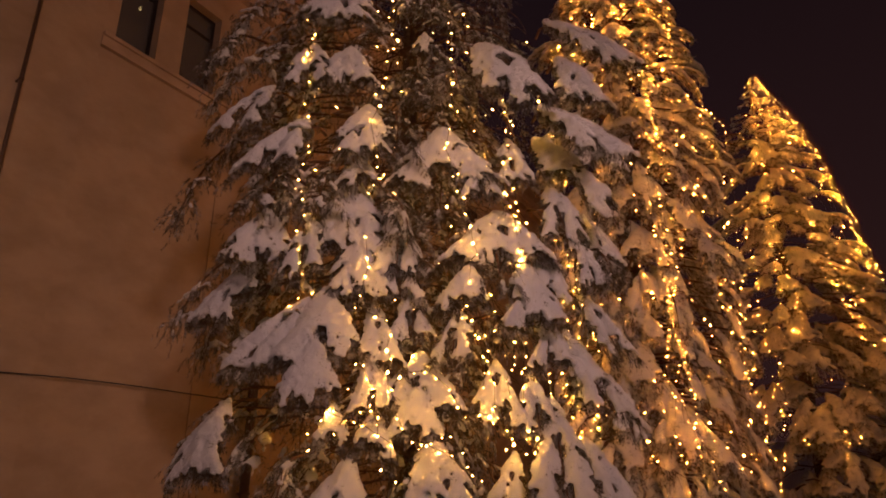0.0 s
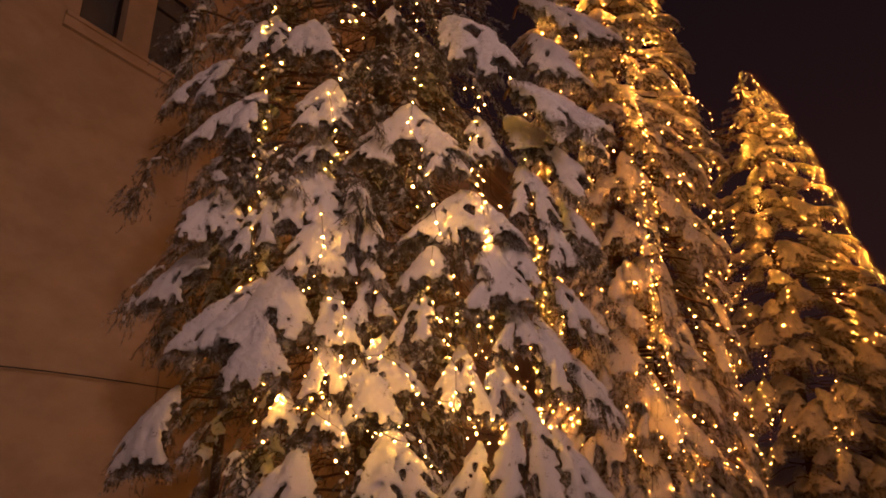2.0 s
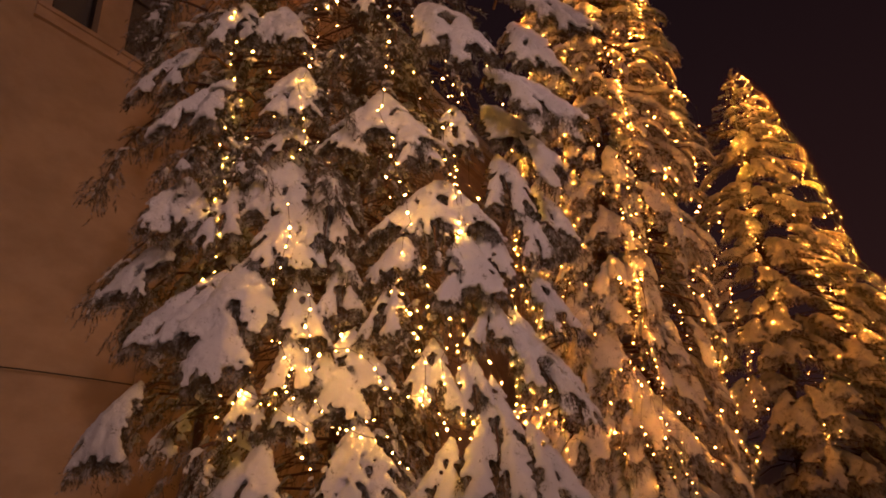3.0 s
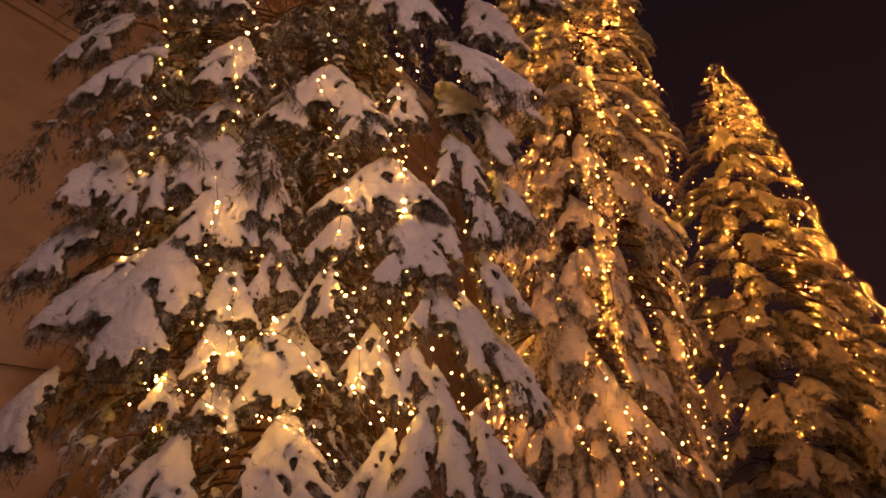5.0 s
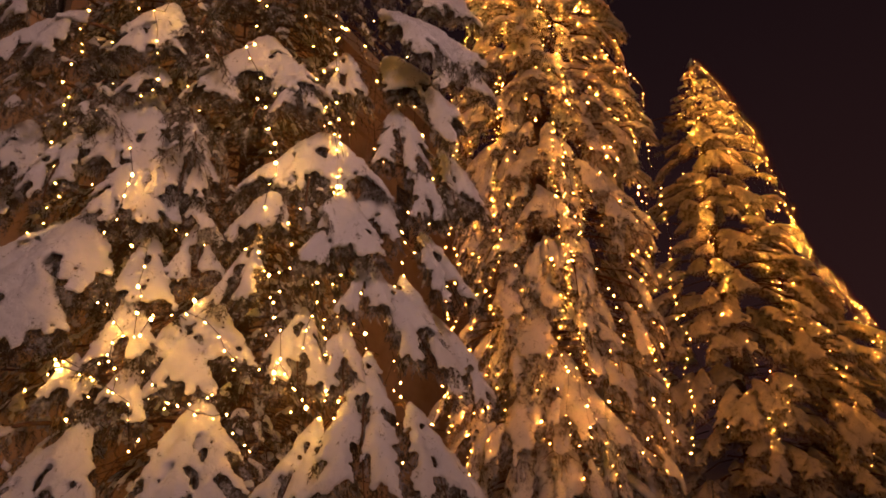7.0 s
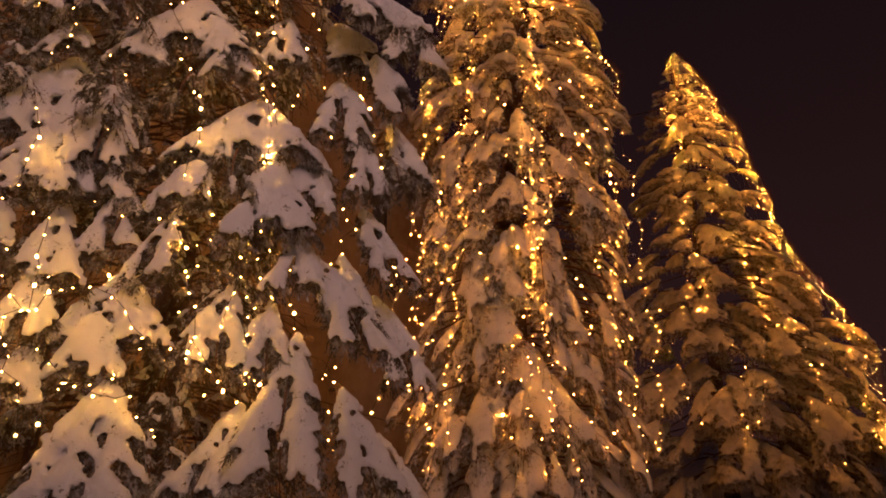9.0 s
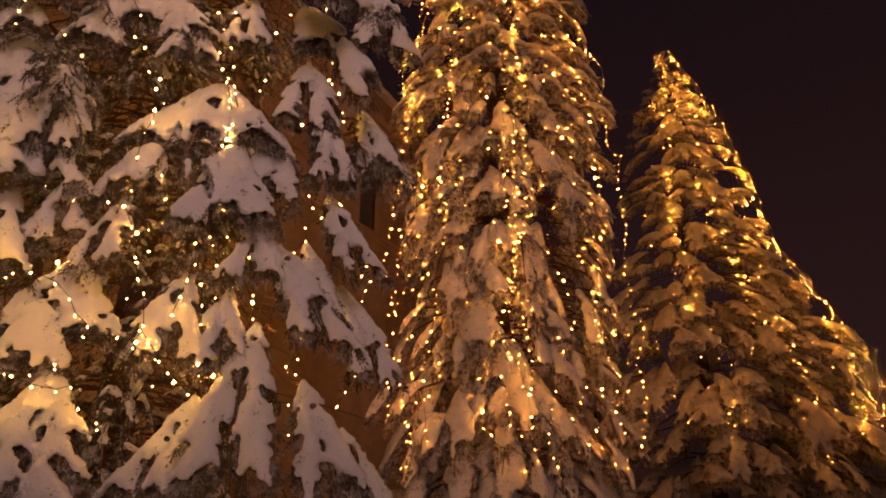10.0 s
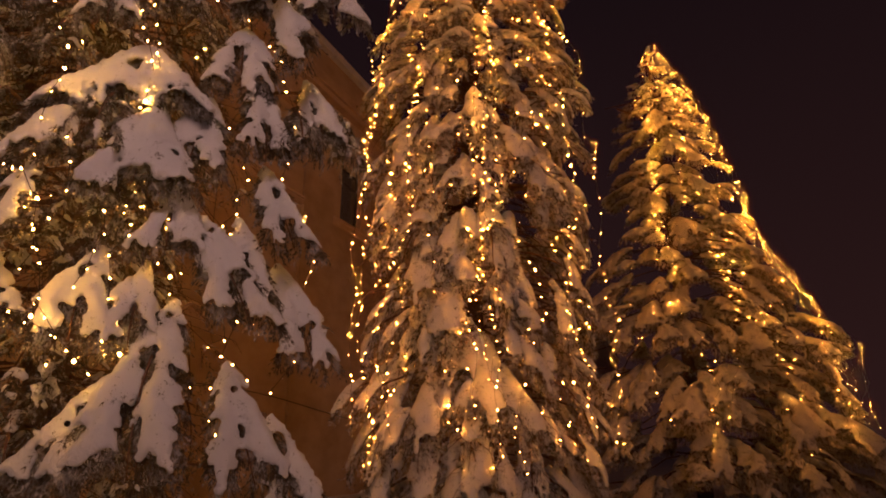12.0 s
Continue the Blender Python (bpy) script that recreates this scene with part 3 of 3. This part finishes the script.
front_bough(-1.03, 7.20, 6.68, -85, 1.05, 0.88, 74, 0.68)
front_bough(-1.09, 7.15, 5.82, -85, 0.55, 0.62, 72, 0.72)
front_bough(-2.28, 7.15, 5.10, -80, 0.80, 0.92, 70, 0.88)
front_bough(-1.30, 7.20, 7.65, -85, 0.80, 0.82, 74, 0.72)
front_bough(-1.78, 7.10, 7.60, -95, 0.95, 0.62, 74, 0.68)
front_bough(-0.25, 7.35, 7.95, -90, 0.60, 0.45, 74, 0.55)
front_bough(-2.35, 7.20, 7.00, -110, 0.90, 0.72, 72, 0.62, -0.45)
front_bough(-2.30, 7.45, 4.60, -110, 1.10, 0.80, 72, 0.58, -0.5)
front_bough(-2.60, 7.35, 2.72, -115, 0.95, 0.80, 70, 0.56)
front_bough(1.50, 7.75, 5.70, -80, 1.10, 0.62, 74, 0.72)
front_bough(1.30, 7.55, 4.75, -82, 1.00, 0.60, 76, 0.58)
front_bough(1.62, 7.80, 3.60, -75, 1.00, 0.55, 75, 0.70, 0.2)
front_bough(1.95, 8.05, 3.25, -70, 1.10, 0.55, 74, 0.78, 0.3)
front_bough(2.05, 8.20, 5.40, -70, 1.10, 0.55, 75, 0.65, 0.2)
front_bough(1.05, 7.35, 3.05, -85, 0.80, 0.50, 76, 0.65)
front_bough(-0.58, 7.38, 4.80, -85, 1.00, 0.62, 76, 0.86)
front_bough(-0.42, 7.40, 4.20, -85, 0.85, 0.55, 76, 0.72)
front_bough(-1.05, 7.15, 4.75, -88, 0.90, 0.75, 76, 0.86)
front_bough(-0.02, 7.50, 5.60, -90, 0.80, 0.60, 74, 0.45)
front_bough(-1.72, 6.95, 2.05, -95, 0.85, 0.72, 70, 0.45)
front_bough(-2.05, 6.95, 5.55, -110, 0.75, 0.70, 72, 0.45)
front_bough(-1.65, 7.00, 4.90, -95, 0.90, 0.62, 74, 0.58)
front_bough(-1.50, 7.05, 5.60, -95, 0.80, 0.62, 74, 0.50)
front_bough(0.15, 7.20, 7.30, -80, 0.80, 0.62, 72, 0.20)
front_bough(2.10, 8.30, 7.10, -80, 1.20, 0.70, 74, 0.75, 0.2)
front_bough(1.85, 8.10, 8.10, -80, 1.20, 0.75, 74, 0.80, 0.2)
paw(-161, 2.42, 8.37, -142, 1.59, 1.20, 61, 0.42)
paw(-162, 2.35, 5.02, -141, 2.08, 1.04, 60, 0.32)
paw(-161, 2.41, 4.30, -144, 1.23, 0.96, 73, 0.35)
paw(-161, 2.39, 2.92, -143, 1.61, 0.85, 67, 0.49)
paw(-15, 2.92, 5.36, -34, 1.01, 0.79, 81, 0.50)
paw(-159, 2.80, 6.70, -140, 1.98, 0.91, 83, 0.14)
paw(-93, 2.10, 5.31, -57, 1.13, 0.52, 63, 0.50)
paw(-56, 2.30, 3.71, -57, 0.53, 0.50, 66, 0.50)
paw(-158, 2.95, 8.63, -139, 0.91, 1.12, 80, 0.21)
paw(-85, 1.60, 7.52, -74, 1.08, 0.60, 66, 0.20)
paw(-123, 2.10, 5.59, -89, 1.11, 0.77, 63, 0.50)
paw(-92, 2.00, 6.59, -78, 1.23, 0.62, 69, 0.40)
paw(-162, 2.29, 6.86, -73, 1.66, 1.08, 52, 0.42)
paw(-45, 2.20, 1.72, -52, 0.70, 0.47, 62, 0.40)
paw(-160, 2.60, 9.39, -143, 1.33, 1.27, 82, 0.35)
paw(-116, 2.20, 8.97, -82, 1.59, 0.99, 71, 0.70)
paw(-78, 2.00, 8.98, -99, 1.54, 0.81, 73, 0.50)
paw(-160, 2.60, 7.28, -144, 0.88, 1.06, 89, 0.42)
paw(-4, 2.50, 5.83, -12, 1.06, 0.61, 72, 0.40)


def fill_boughs(tree, kinds, seed, z0, z1, step, count, radius, size, keep=None, inset=0.75):
    """Whorls of boughs up a trunk. radius and size follow the height; keep says where one may hang."""
    rng = random.Random(seed)
    z = z0
    while z < z1:
        n = max(4, int(count * max(0.4, radius(z) / radius(z0))))
        for k in range(n):
            w = 2 * math.pi * (k + rng.uniform(0.15, 0.85)) / n
            zz = z + rng.uniform(-0.9, 0.9) * step
            if keep and not keep(w, zz):
                continue
            r = radius(zz) * rng.uniform(0.82, 1.08)
            s = size(zz) * rng.uniform(0.65, 1.35)
            m = pose(max(0.0, r - inset * s) * math.cos(w), max(0.0, r - inset * s) * math.sin(w), zz, rng.uniform(-10, 10), rng.uniform(-10, 12), math.degrees(w) + rng.uniform(-22, 22)) @ Matrix.Diagonal((s, s * rng.uniform(0.85, 1.15), s, 1))
            hang_bough(tree, rng.choice(kinds), m)
        z += step


# boughs of the nearest spruce: behind, above and deep inside
A_KINDS = [bough_meshes(300 + i, 1.1, 0.85, 58, 0.5, 0.05, 3, 4, 3, 3, 4, 1.0, NEEDLES, 0.04, 0.16) for i in range(4)]


def toward_street(w, z):
    """True on the side of a tree that faces the street."""
    return math.cos(w + 1.3) > -0.2


def a_radius(z):
    return 2.35 * min(1.0, max(0.06, (19.2 - z) / 10.5))


fill_boughs(SPRUCE_A, A_KINDS, 5, 0.9, 18.8, 1.0, 8, a_radius, lambda z: 0.55 + 0.45 * min(1, (19.2 - z) / 9), lambda w, z: not (z < 8.3 and math.cos(w + 1.25) > -0.25))
fill_boughs(SPRUCE_A, A_KINDS, 6, 1.2, 9.5, 0.8, 8, lambda z: 1.35, lambda z: 0.65, lambda w, z: math.cos(w + 1.25) > -0.25)
A_FINE = [bough_meshes(320 + i, 0.9, 0.75, 60, 0.75, 0.026, 3, 6, 3, 3, 4, 1.0, NEEDLES, 0.02, 0.125, 1.0, 5, 0.4) for i in range(4)]
fill_boughs(SPRUCE_A, A_FINE, 7, 1.0, 9.6, 0.62, 11, lambda z: 1.72, lambda z: 0.72, lambda w, z: math.cos(w + 1.45) > -0.2 and w < 5.4)
fill_boughs(SPRUCE_A, A_FINE, 10, 1.2, 10.0, 0.6, 18, lambda z: 1.95, lambda z: 0.7, lambda w, z: 5.0 < w < 5.95)
fill_boughs(SPRUCE_A, A_FINE, 11, 1.6, 10.0, 1.0, 10, lambda z: 1.4, lambda z: 0.85, lambda w, z: math.cos(w + 1.2) > -0.1)
fill_boughs(SPRUCE_A, A_FINE, 9, 2.4, 11.0, 0.55, 21, lambda z: 2.85, lambda z: 0.85, lambda w, z: 3.05 < w < 3.85)
fill_boughs(SPRUCE_A, A_FINE, 12, 2.0, 10.5, 0.7, 17, lambda z: 2.3, lambda z: 0.8, lambda w, z: 3.0 < w < 4.0)
bare_twigs(SPRUCE_A, random.Random(8), 170, 1.2, 10.5, 1.6)

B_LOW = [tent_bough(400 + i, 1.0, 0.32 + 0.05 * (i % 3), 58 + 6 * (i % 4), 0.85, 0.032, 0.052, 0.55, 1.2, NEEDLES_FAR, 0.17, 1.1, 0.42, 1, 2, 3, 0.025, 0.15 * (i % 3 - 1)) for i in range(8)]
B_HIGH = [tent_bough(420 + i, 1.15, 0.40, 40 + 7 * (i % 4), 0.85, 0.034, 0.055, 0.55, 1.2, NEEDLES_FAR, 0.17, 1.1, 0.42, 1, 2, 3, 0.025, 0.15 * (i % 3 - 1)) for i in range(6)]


def b_radius(z):
    return float(np.interp(z, (4, 8, 10, 12, 13.6, 22.4), (2.6, 2.52, 2.25, 2.05, 1.85, 0.08)))


B_SIZE = lambda z: 0.60 + 0.60 * min(1, (22.3 - z) / 9)
fill_boughs(SPRUCE_B, B_LOW, 15, 1.2, 9.2, 0.44, 16, b_radius, B_SIZE, toward_street, 0.62)
fill_boughs(SPRUCE_B, B_HIGH, 17, 8.9, 15.0, 0.44, 15, lambda z: b_radius(z) + 0.25, B_SIZE, toward_street, 0.85)
fill_boughs(SPRUCE_B, B_HIGH, 18, 15.0, 21.8, 0.95, 8, b_radius, B_SIZE)
fill_boughs(SPRUCE_B, B_LOW, 22, 1.2, 13.5, 0.5, 17, lambda z: b_radius(z) * 0.93, B_SIZE, lambda w, z: 4.0 < w < 5.0, 0.75)
fill_boughs(SPRUCE_B, B_LOW, 19, 1.4, 15.0, 2.0, 9, b_radius, B_SIZE, lambda w, z: not toward_street(w, z))
fill_boughs(SPRUCE_B, A_KINDS, 16, 1.0, 14.0, 0.9, 8, lambda z: b_radius(z) * 0.66, lambda z: 0.8, toward_street)
bare_twigs(SPRUCE_B, random.Random(9), 60, 1.0, 9.0, 2.2)

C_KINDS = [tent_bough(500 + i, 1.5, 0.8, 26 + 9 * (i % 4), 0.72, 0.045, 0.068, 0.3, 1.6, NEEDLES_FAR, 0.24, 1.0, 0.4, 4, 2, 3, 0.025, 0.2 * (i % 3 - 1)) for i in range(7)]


def c_radius(z):
    return float(np.interp(z, (4.2, 6, 6.8, 8.4, 11.3, 13.5, 15.3, 16.7), (4.3, 3.5, 3.1, 2.4, 1.9, 1.35, 0.6, 0.06)))


C_SIZE = lambda z: 0.30 + 0.62 * min(1, (16.7 - z) / 9)
fill_boughs(SPRUCE_C, C_KINDS, 25, 0.7, 16.4, 0.45, 17, c_radius, C_SIZE, lambda w, z: z < 15.0 and toward_street(w, z))
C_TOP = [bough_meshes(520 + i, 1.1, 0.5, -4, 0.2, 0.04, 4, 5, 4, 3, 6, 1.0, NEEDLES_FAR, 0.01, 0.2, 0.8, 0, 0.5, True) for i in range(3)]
fill_boughs(SPRUCE_C, C_TOP, 28, 13.2, 16.5, 0.24, 9, lambda z: c_radius(z) + 0.12, lambda z: 0.17 + 0.11 * (16.7 - z), None, 0.9)
fill_boughs(SPRUCE_C, C_KINDS, 27, 0.9, 16.5, 2.0, 9, c_radius, C_SIZE, lambda w, z: not toward_street(w, z))
fill_boughs(SPRUCE_C, C_KINDS, 26, 0.9, 14.0, 0.8, 13, lambda z: c_radius(z) * 0.66, lambda z: 0.95, toward_street)

hang_bough(SPRUCE_C, C_TOP[0], pose(0, 0, 16.15, 0, -84, 20) @ Matrix.Diagonal((0.62, 0.3, 0.3, 1)))


# ---- strings of lights ----
def bulb_mesh(r, mat):
    bm = bmesh.new()
    bmesh.ops.create_icosphere(bm, subdivisions=1, radius=r)
    for v in bm.verts:
        v.co.z *= 1.25
    return mesh_of("bulb", bm, mat, True)


BULB_A, BULB_B, BULB_C, BULB_FILL, BULB_INNER_FILL = bulb_mesh(0.0062, BULB), bulb_mesh(0.0055, BULB_AMBER), bulb_mesh(0.0047, BULB_AMBER), bulb_mesh(0.0085, BULB_AMBER), bulb_mesh(0.0066, BULB)
STRING = [0]


def string_of_lights(tree, pts, bulb=None, spacing=0.16, wobble=0.05):
    """A wire with bulbs round a tree. pts: degrees round the trunk, distance from it, height."""
    STRING[0] += 1
    rng = random.Random(700 + STRING[0])
    x0, y0 = tree.matrix_world.translation.x, tree.matrix_world.translation.y
    way = [Vector((x0 + r * math.cos(radians(a)), y0 + r * math.sin(radians(a)), z)) for a, r, z in pts]
    dense = []
    for a, b in zip(way, way[1:]):
        if tree is SPRUCE_A:
            b = b + Vector((0, rng.uniform(-0.05, 0.3), 0))
        k = max(1, round((b - a).length / spacing))
        dense += [a.lerp(b, i / k) + Vector((rng.uniform(-1, 1), rng.uniform(-1, 1), rng.uniform(-1, 1))) * wobble for i in range(k)]
    dense.append(way[-1])
    if len(dense) < 2:
        return
    thing = new("string_lights")
    thing.location = dense[0]
    tagged(thing, "string of small warm white bulbs hung down a snowy spruce", "string lights", group="strings of lights on the spruces")
    local = [p - dense[0] for p in dense]
    w = new("wire", tube("wire", local, [0.0035] * len(local), CABLE, 3))
    w.parent = thing
    for p in local:
        b = new("bulb", bulb or BULB_A)
        b.parent = thing
        b.location = p + Vector((0, 0, -0.02))
        b.scale = [rng.uniform(0.5, 1.05) if rng.random() > 0.08 else 1.9] * 3


string_of_lights(SPRUCE_A, [(-117, 2.78, 8.50), (-116, 2.78, 7.25), (-115, 2.78, 6.04), (-114, 2.78, 4.71), (-113, 2.78, 4.00), (-117, 2.78, 3.21)])
string_of_lights(SPRUCE_A, [(-92, 2.78, 8.04), (-92, 2.78, 7.13), (-94, 2.78, 6.45), (-96, 2.78, 6.01), (-94, 2.78, 5.27), (-96, 2.78, 5.06)])
string_of_lights(SPRUCE_A, [(-75, 2.78, 8.12), (-75, 2.78, 6.93), (-74, 2.78, 6.18), (-77, 2.78, 5.69), (-73, 2.78, 5.17), (-69, 2.78, 4.39), (-73, 2.78, 3.56)])
string_of_lights(SPRUCE_A, [(-59, 2.78, 6.61), (-57, 2.78, 6.04), (-60, 2.78, 5.60), (-58, 2.78, 5.07), (-56, 2.78, 4.26), (-58, 2.78, 3.35), (-61, 2.78, 2.70)])
string_of_lights(SPRUCE_A, [(-49, 2.78, 7.06), (-29, 2.78, 6.29), (-33, 2.78, 5.51), (-23, 2.78, 5.05), (-26, 2.78, 4.17), (-15, 2.93, 3.45)])
string_of_lights(SPRUCE_A, [(-97, 2.78, 4.48), (-95, 2.78, 4.14), (-97, 2.78, 3.67), (-90, 2.78, 3.54), (-90, 2.78, 2.74)])
string_of_lights(SPRUCE_A, [(-117, 2.78, 3.18), (-110, 2.78, 3.32), (-107, 2.78, 2.69), (-102, 2.78, 2.45), (-94, 2.78, 2.56), (-88, 2.78, 2.45), (-83, 2.78, 2.16), (-76, 2.78, 2.27)])
string_of_lights(SPRUCE_A, [(-90, 2.78, 2.74), (-84, 2.78, 2.95), (-76, 2.78, 2.80), (-72, 2.78, 2.45), (-65, 2.78, 2.57), (-62, 2.78, 2.33)])
string_of_lights(SPRUCE_A, [(-70, 2.78, 3.57), (-69, 2.78, 3.18), (-66, 2.78, 2.81), (-65, 2.78, 2.45), (-57, 2.78, 2.09)])
string_of_lights(SPRUCE_A, [(-56, 2.78, 4.48), (-56, 2.78, 3.73), (-50, 2.78, 3.25), (-48, 2.78, 2.72), (-50, 2.78, 2.15), (-38, 2.78, 2.05)])
string_of_lights(SPRUCE_A, [(-108, 2.78, 2.34), (-104, 2.78, 2.60), (-96, 2.78, 2.39), (-89, 2.78, 2.22), (-88, 2.78, 1.83)])
string_of_lights(SPRUCE_A, [(-83, 2.78, 2.16), (-78, 2.78, 2.16), (-73, 2.78, 2.10), (-69, 2.78, 1.82)])
string_of_lights(SPRUCE_A, [(-62, 2.78, 2.15), (-53, 2.78, 2.27), (-46, 2.78, 2.02), (-36, 2.78, 1.69)])
string_of_lights(SPRUCE_A, [(-40, 2.78, 6.00), (-39, 2.78, 5.29), (-35, 2.78, 4.99), (-37, 2.78, 4.32), (-34, 2.78, 3.92), (-39, 2.78, 3.44), (-31, 2.78, 3.23), (-30, 2.78, 2.65)])
string_of_lights(SPRUCE_A, [(-58, 2.78, 5.42), (-55, 2.78, 4.50), (-55, 2.78, 3.71), (-56, 2.78, 3.31), (-56, 2.78, 3.02), (-56, 2.78, 2.33)])
string_of_lights(SPRUCE_A, [(-66, 2.78, 3.81), (-65, 2.78, 3.48), (-68, 2.78, 3.09), (-68, 2.78, 2.79)])
string_of_lights(SPRUCE_A, [(-38, 2.78, 2.93), (-36, 2.78, 2.65), (-39, 2.78, 2.34), (-34, 2.78, 2.23), (-30, 2.78, 2.15)])
string_of_lights(SPRUCE_A, [(-55, 2.78, 2.50), (-54, 2.78, 2.26), (-54, 2.78, 2.05), (-50, 2.78, 2.11)])
string_of_lights(SPRUCE_A, [(-98, 2.78, 3.04), (-96, 2.78, 2.98), (-93, 2.78, 2.68), (-92, 2.78, 2.28)])
string_of_lights(SPRUCE_A, [(-14, 2.81, 3.96), (-14, 2.83, 3.21), (-14, 2.87, 2.66), (-23, 2.78, 2.07)])


def drape(tree, seed, angles, z_top, z_bottom, radius, bulb, spacing, wobble, stagger=0.02):
    rng = random.Random(seed)
    for a in angles:
        pts, z, w = [], z_top - abs(rng.gauss(0, stagger)) * z_top, a
        end = z_bottom + rng.uniform(0, 1.0)
        while z > end:
            pts.append((w, max(0.03, radius(z) + rng.uniform(-0.2, 0.12) * min(1, radius(z))), z))
            z -= rng.uniform(0.35, 0.9)
            w += rng.uniform(-3.5, 3.5)
            if rng.random() < 0.12:
                z += rng.uniform(0.2, 0.5)
                w += rng.uniform(-6, 6)
        string_of_lights(tree, pts, bulb, spacing, wobble)


drape(SPRUCE_B, 31, [-150, -134, -119, -105, -91, -76, -60, -41], 15.0, 0.8, lambda z: b_radius(z) * 1.04 + 0.05 - 0.09 * max(0.0, z - 9), BULB_B, 0.16, 0.035)
# extra bulbs hidden within and behind the tree, added to light snow and wall
drape(SPRUCE_B, 32, [-158, -140, -125, -113, -101, -89, -75, -60, -42, -25], 15.5, 1.0, lambda z: b_radius(z) * 0.86, BULB_FILL, 0.4, 0.2)
drape(SPRUCE_B, 33, [40, 58, 76, 94, 112, 130], 14.0, 1.0, lambda z: b_radius(z) * 0.95, BULB_FILL, 0.45, 0.08)
drape(SPRUCE_C, 41, [-138, -124, -110, -94, -78, -63, -51, -41, -33, -25], 16.75, 1.0, lambda z: c_radius(z) * 1.06 + 0.22, BULB_C, 0.19, 0.07, 0.05)
# sparse extra bulbs among the boughs, added as fill light on the snow
drape(SPRUCE_C, 42, [-145, -122, -100, -80, -62, -46], 15.5, 1.0, lambda z: c_radius(z) * 0.98, BULB_FILL, 0.7, 0.2)
# inner bulbs added out of sight so that the gaps glow amber
drape(SPRUCE_A, 51, [-132, -117, -103, -90, -77, -64, -51, -38, -24], 8.6, 1.5, lambda z: 2.05, BULB_INNER_FILL, 0.58, 0.15)
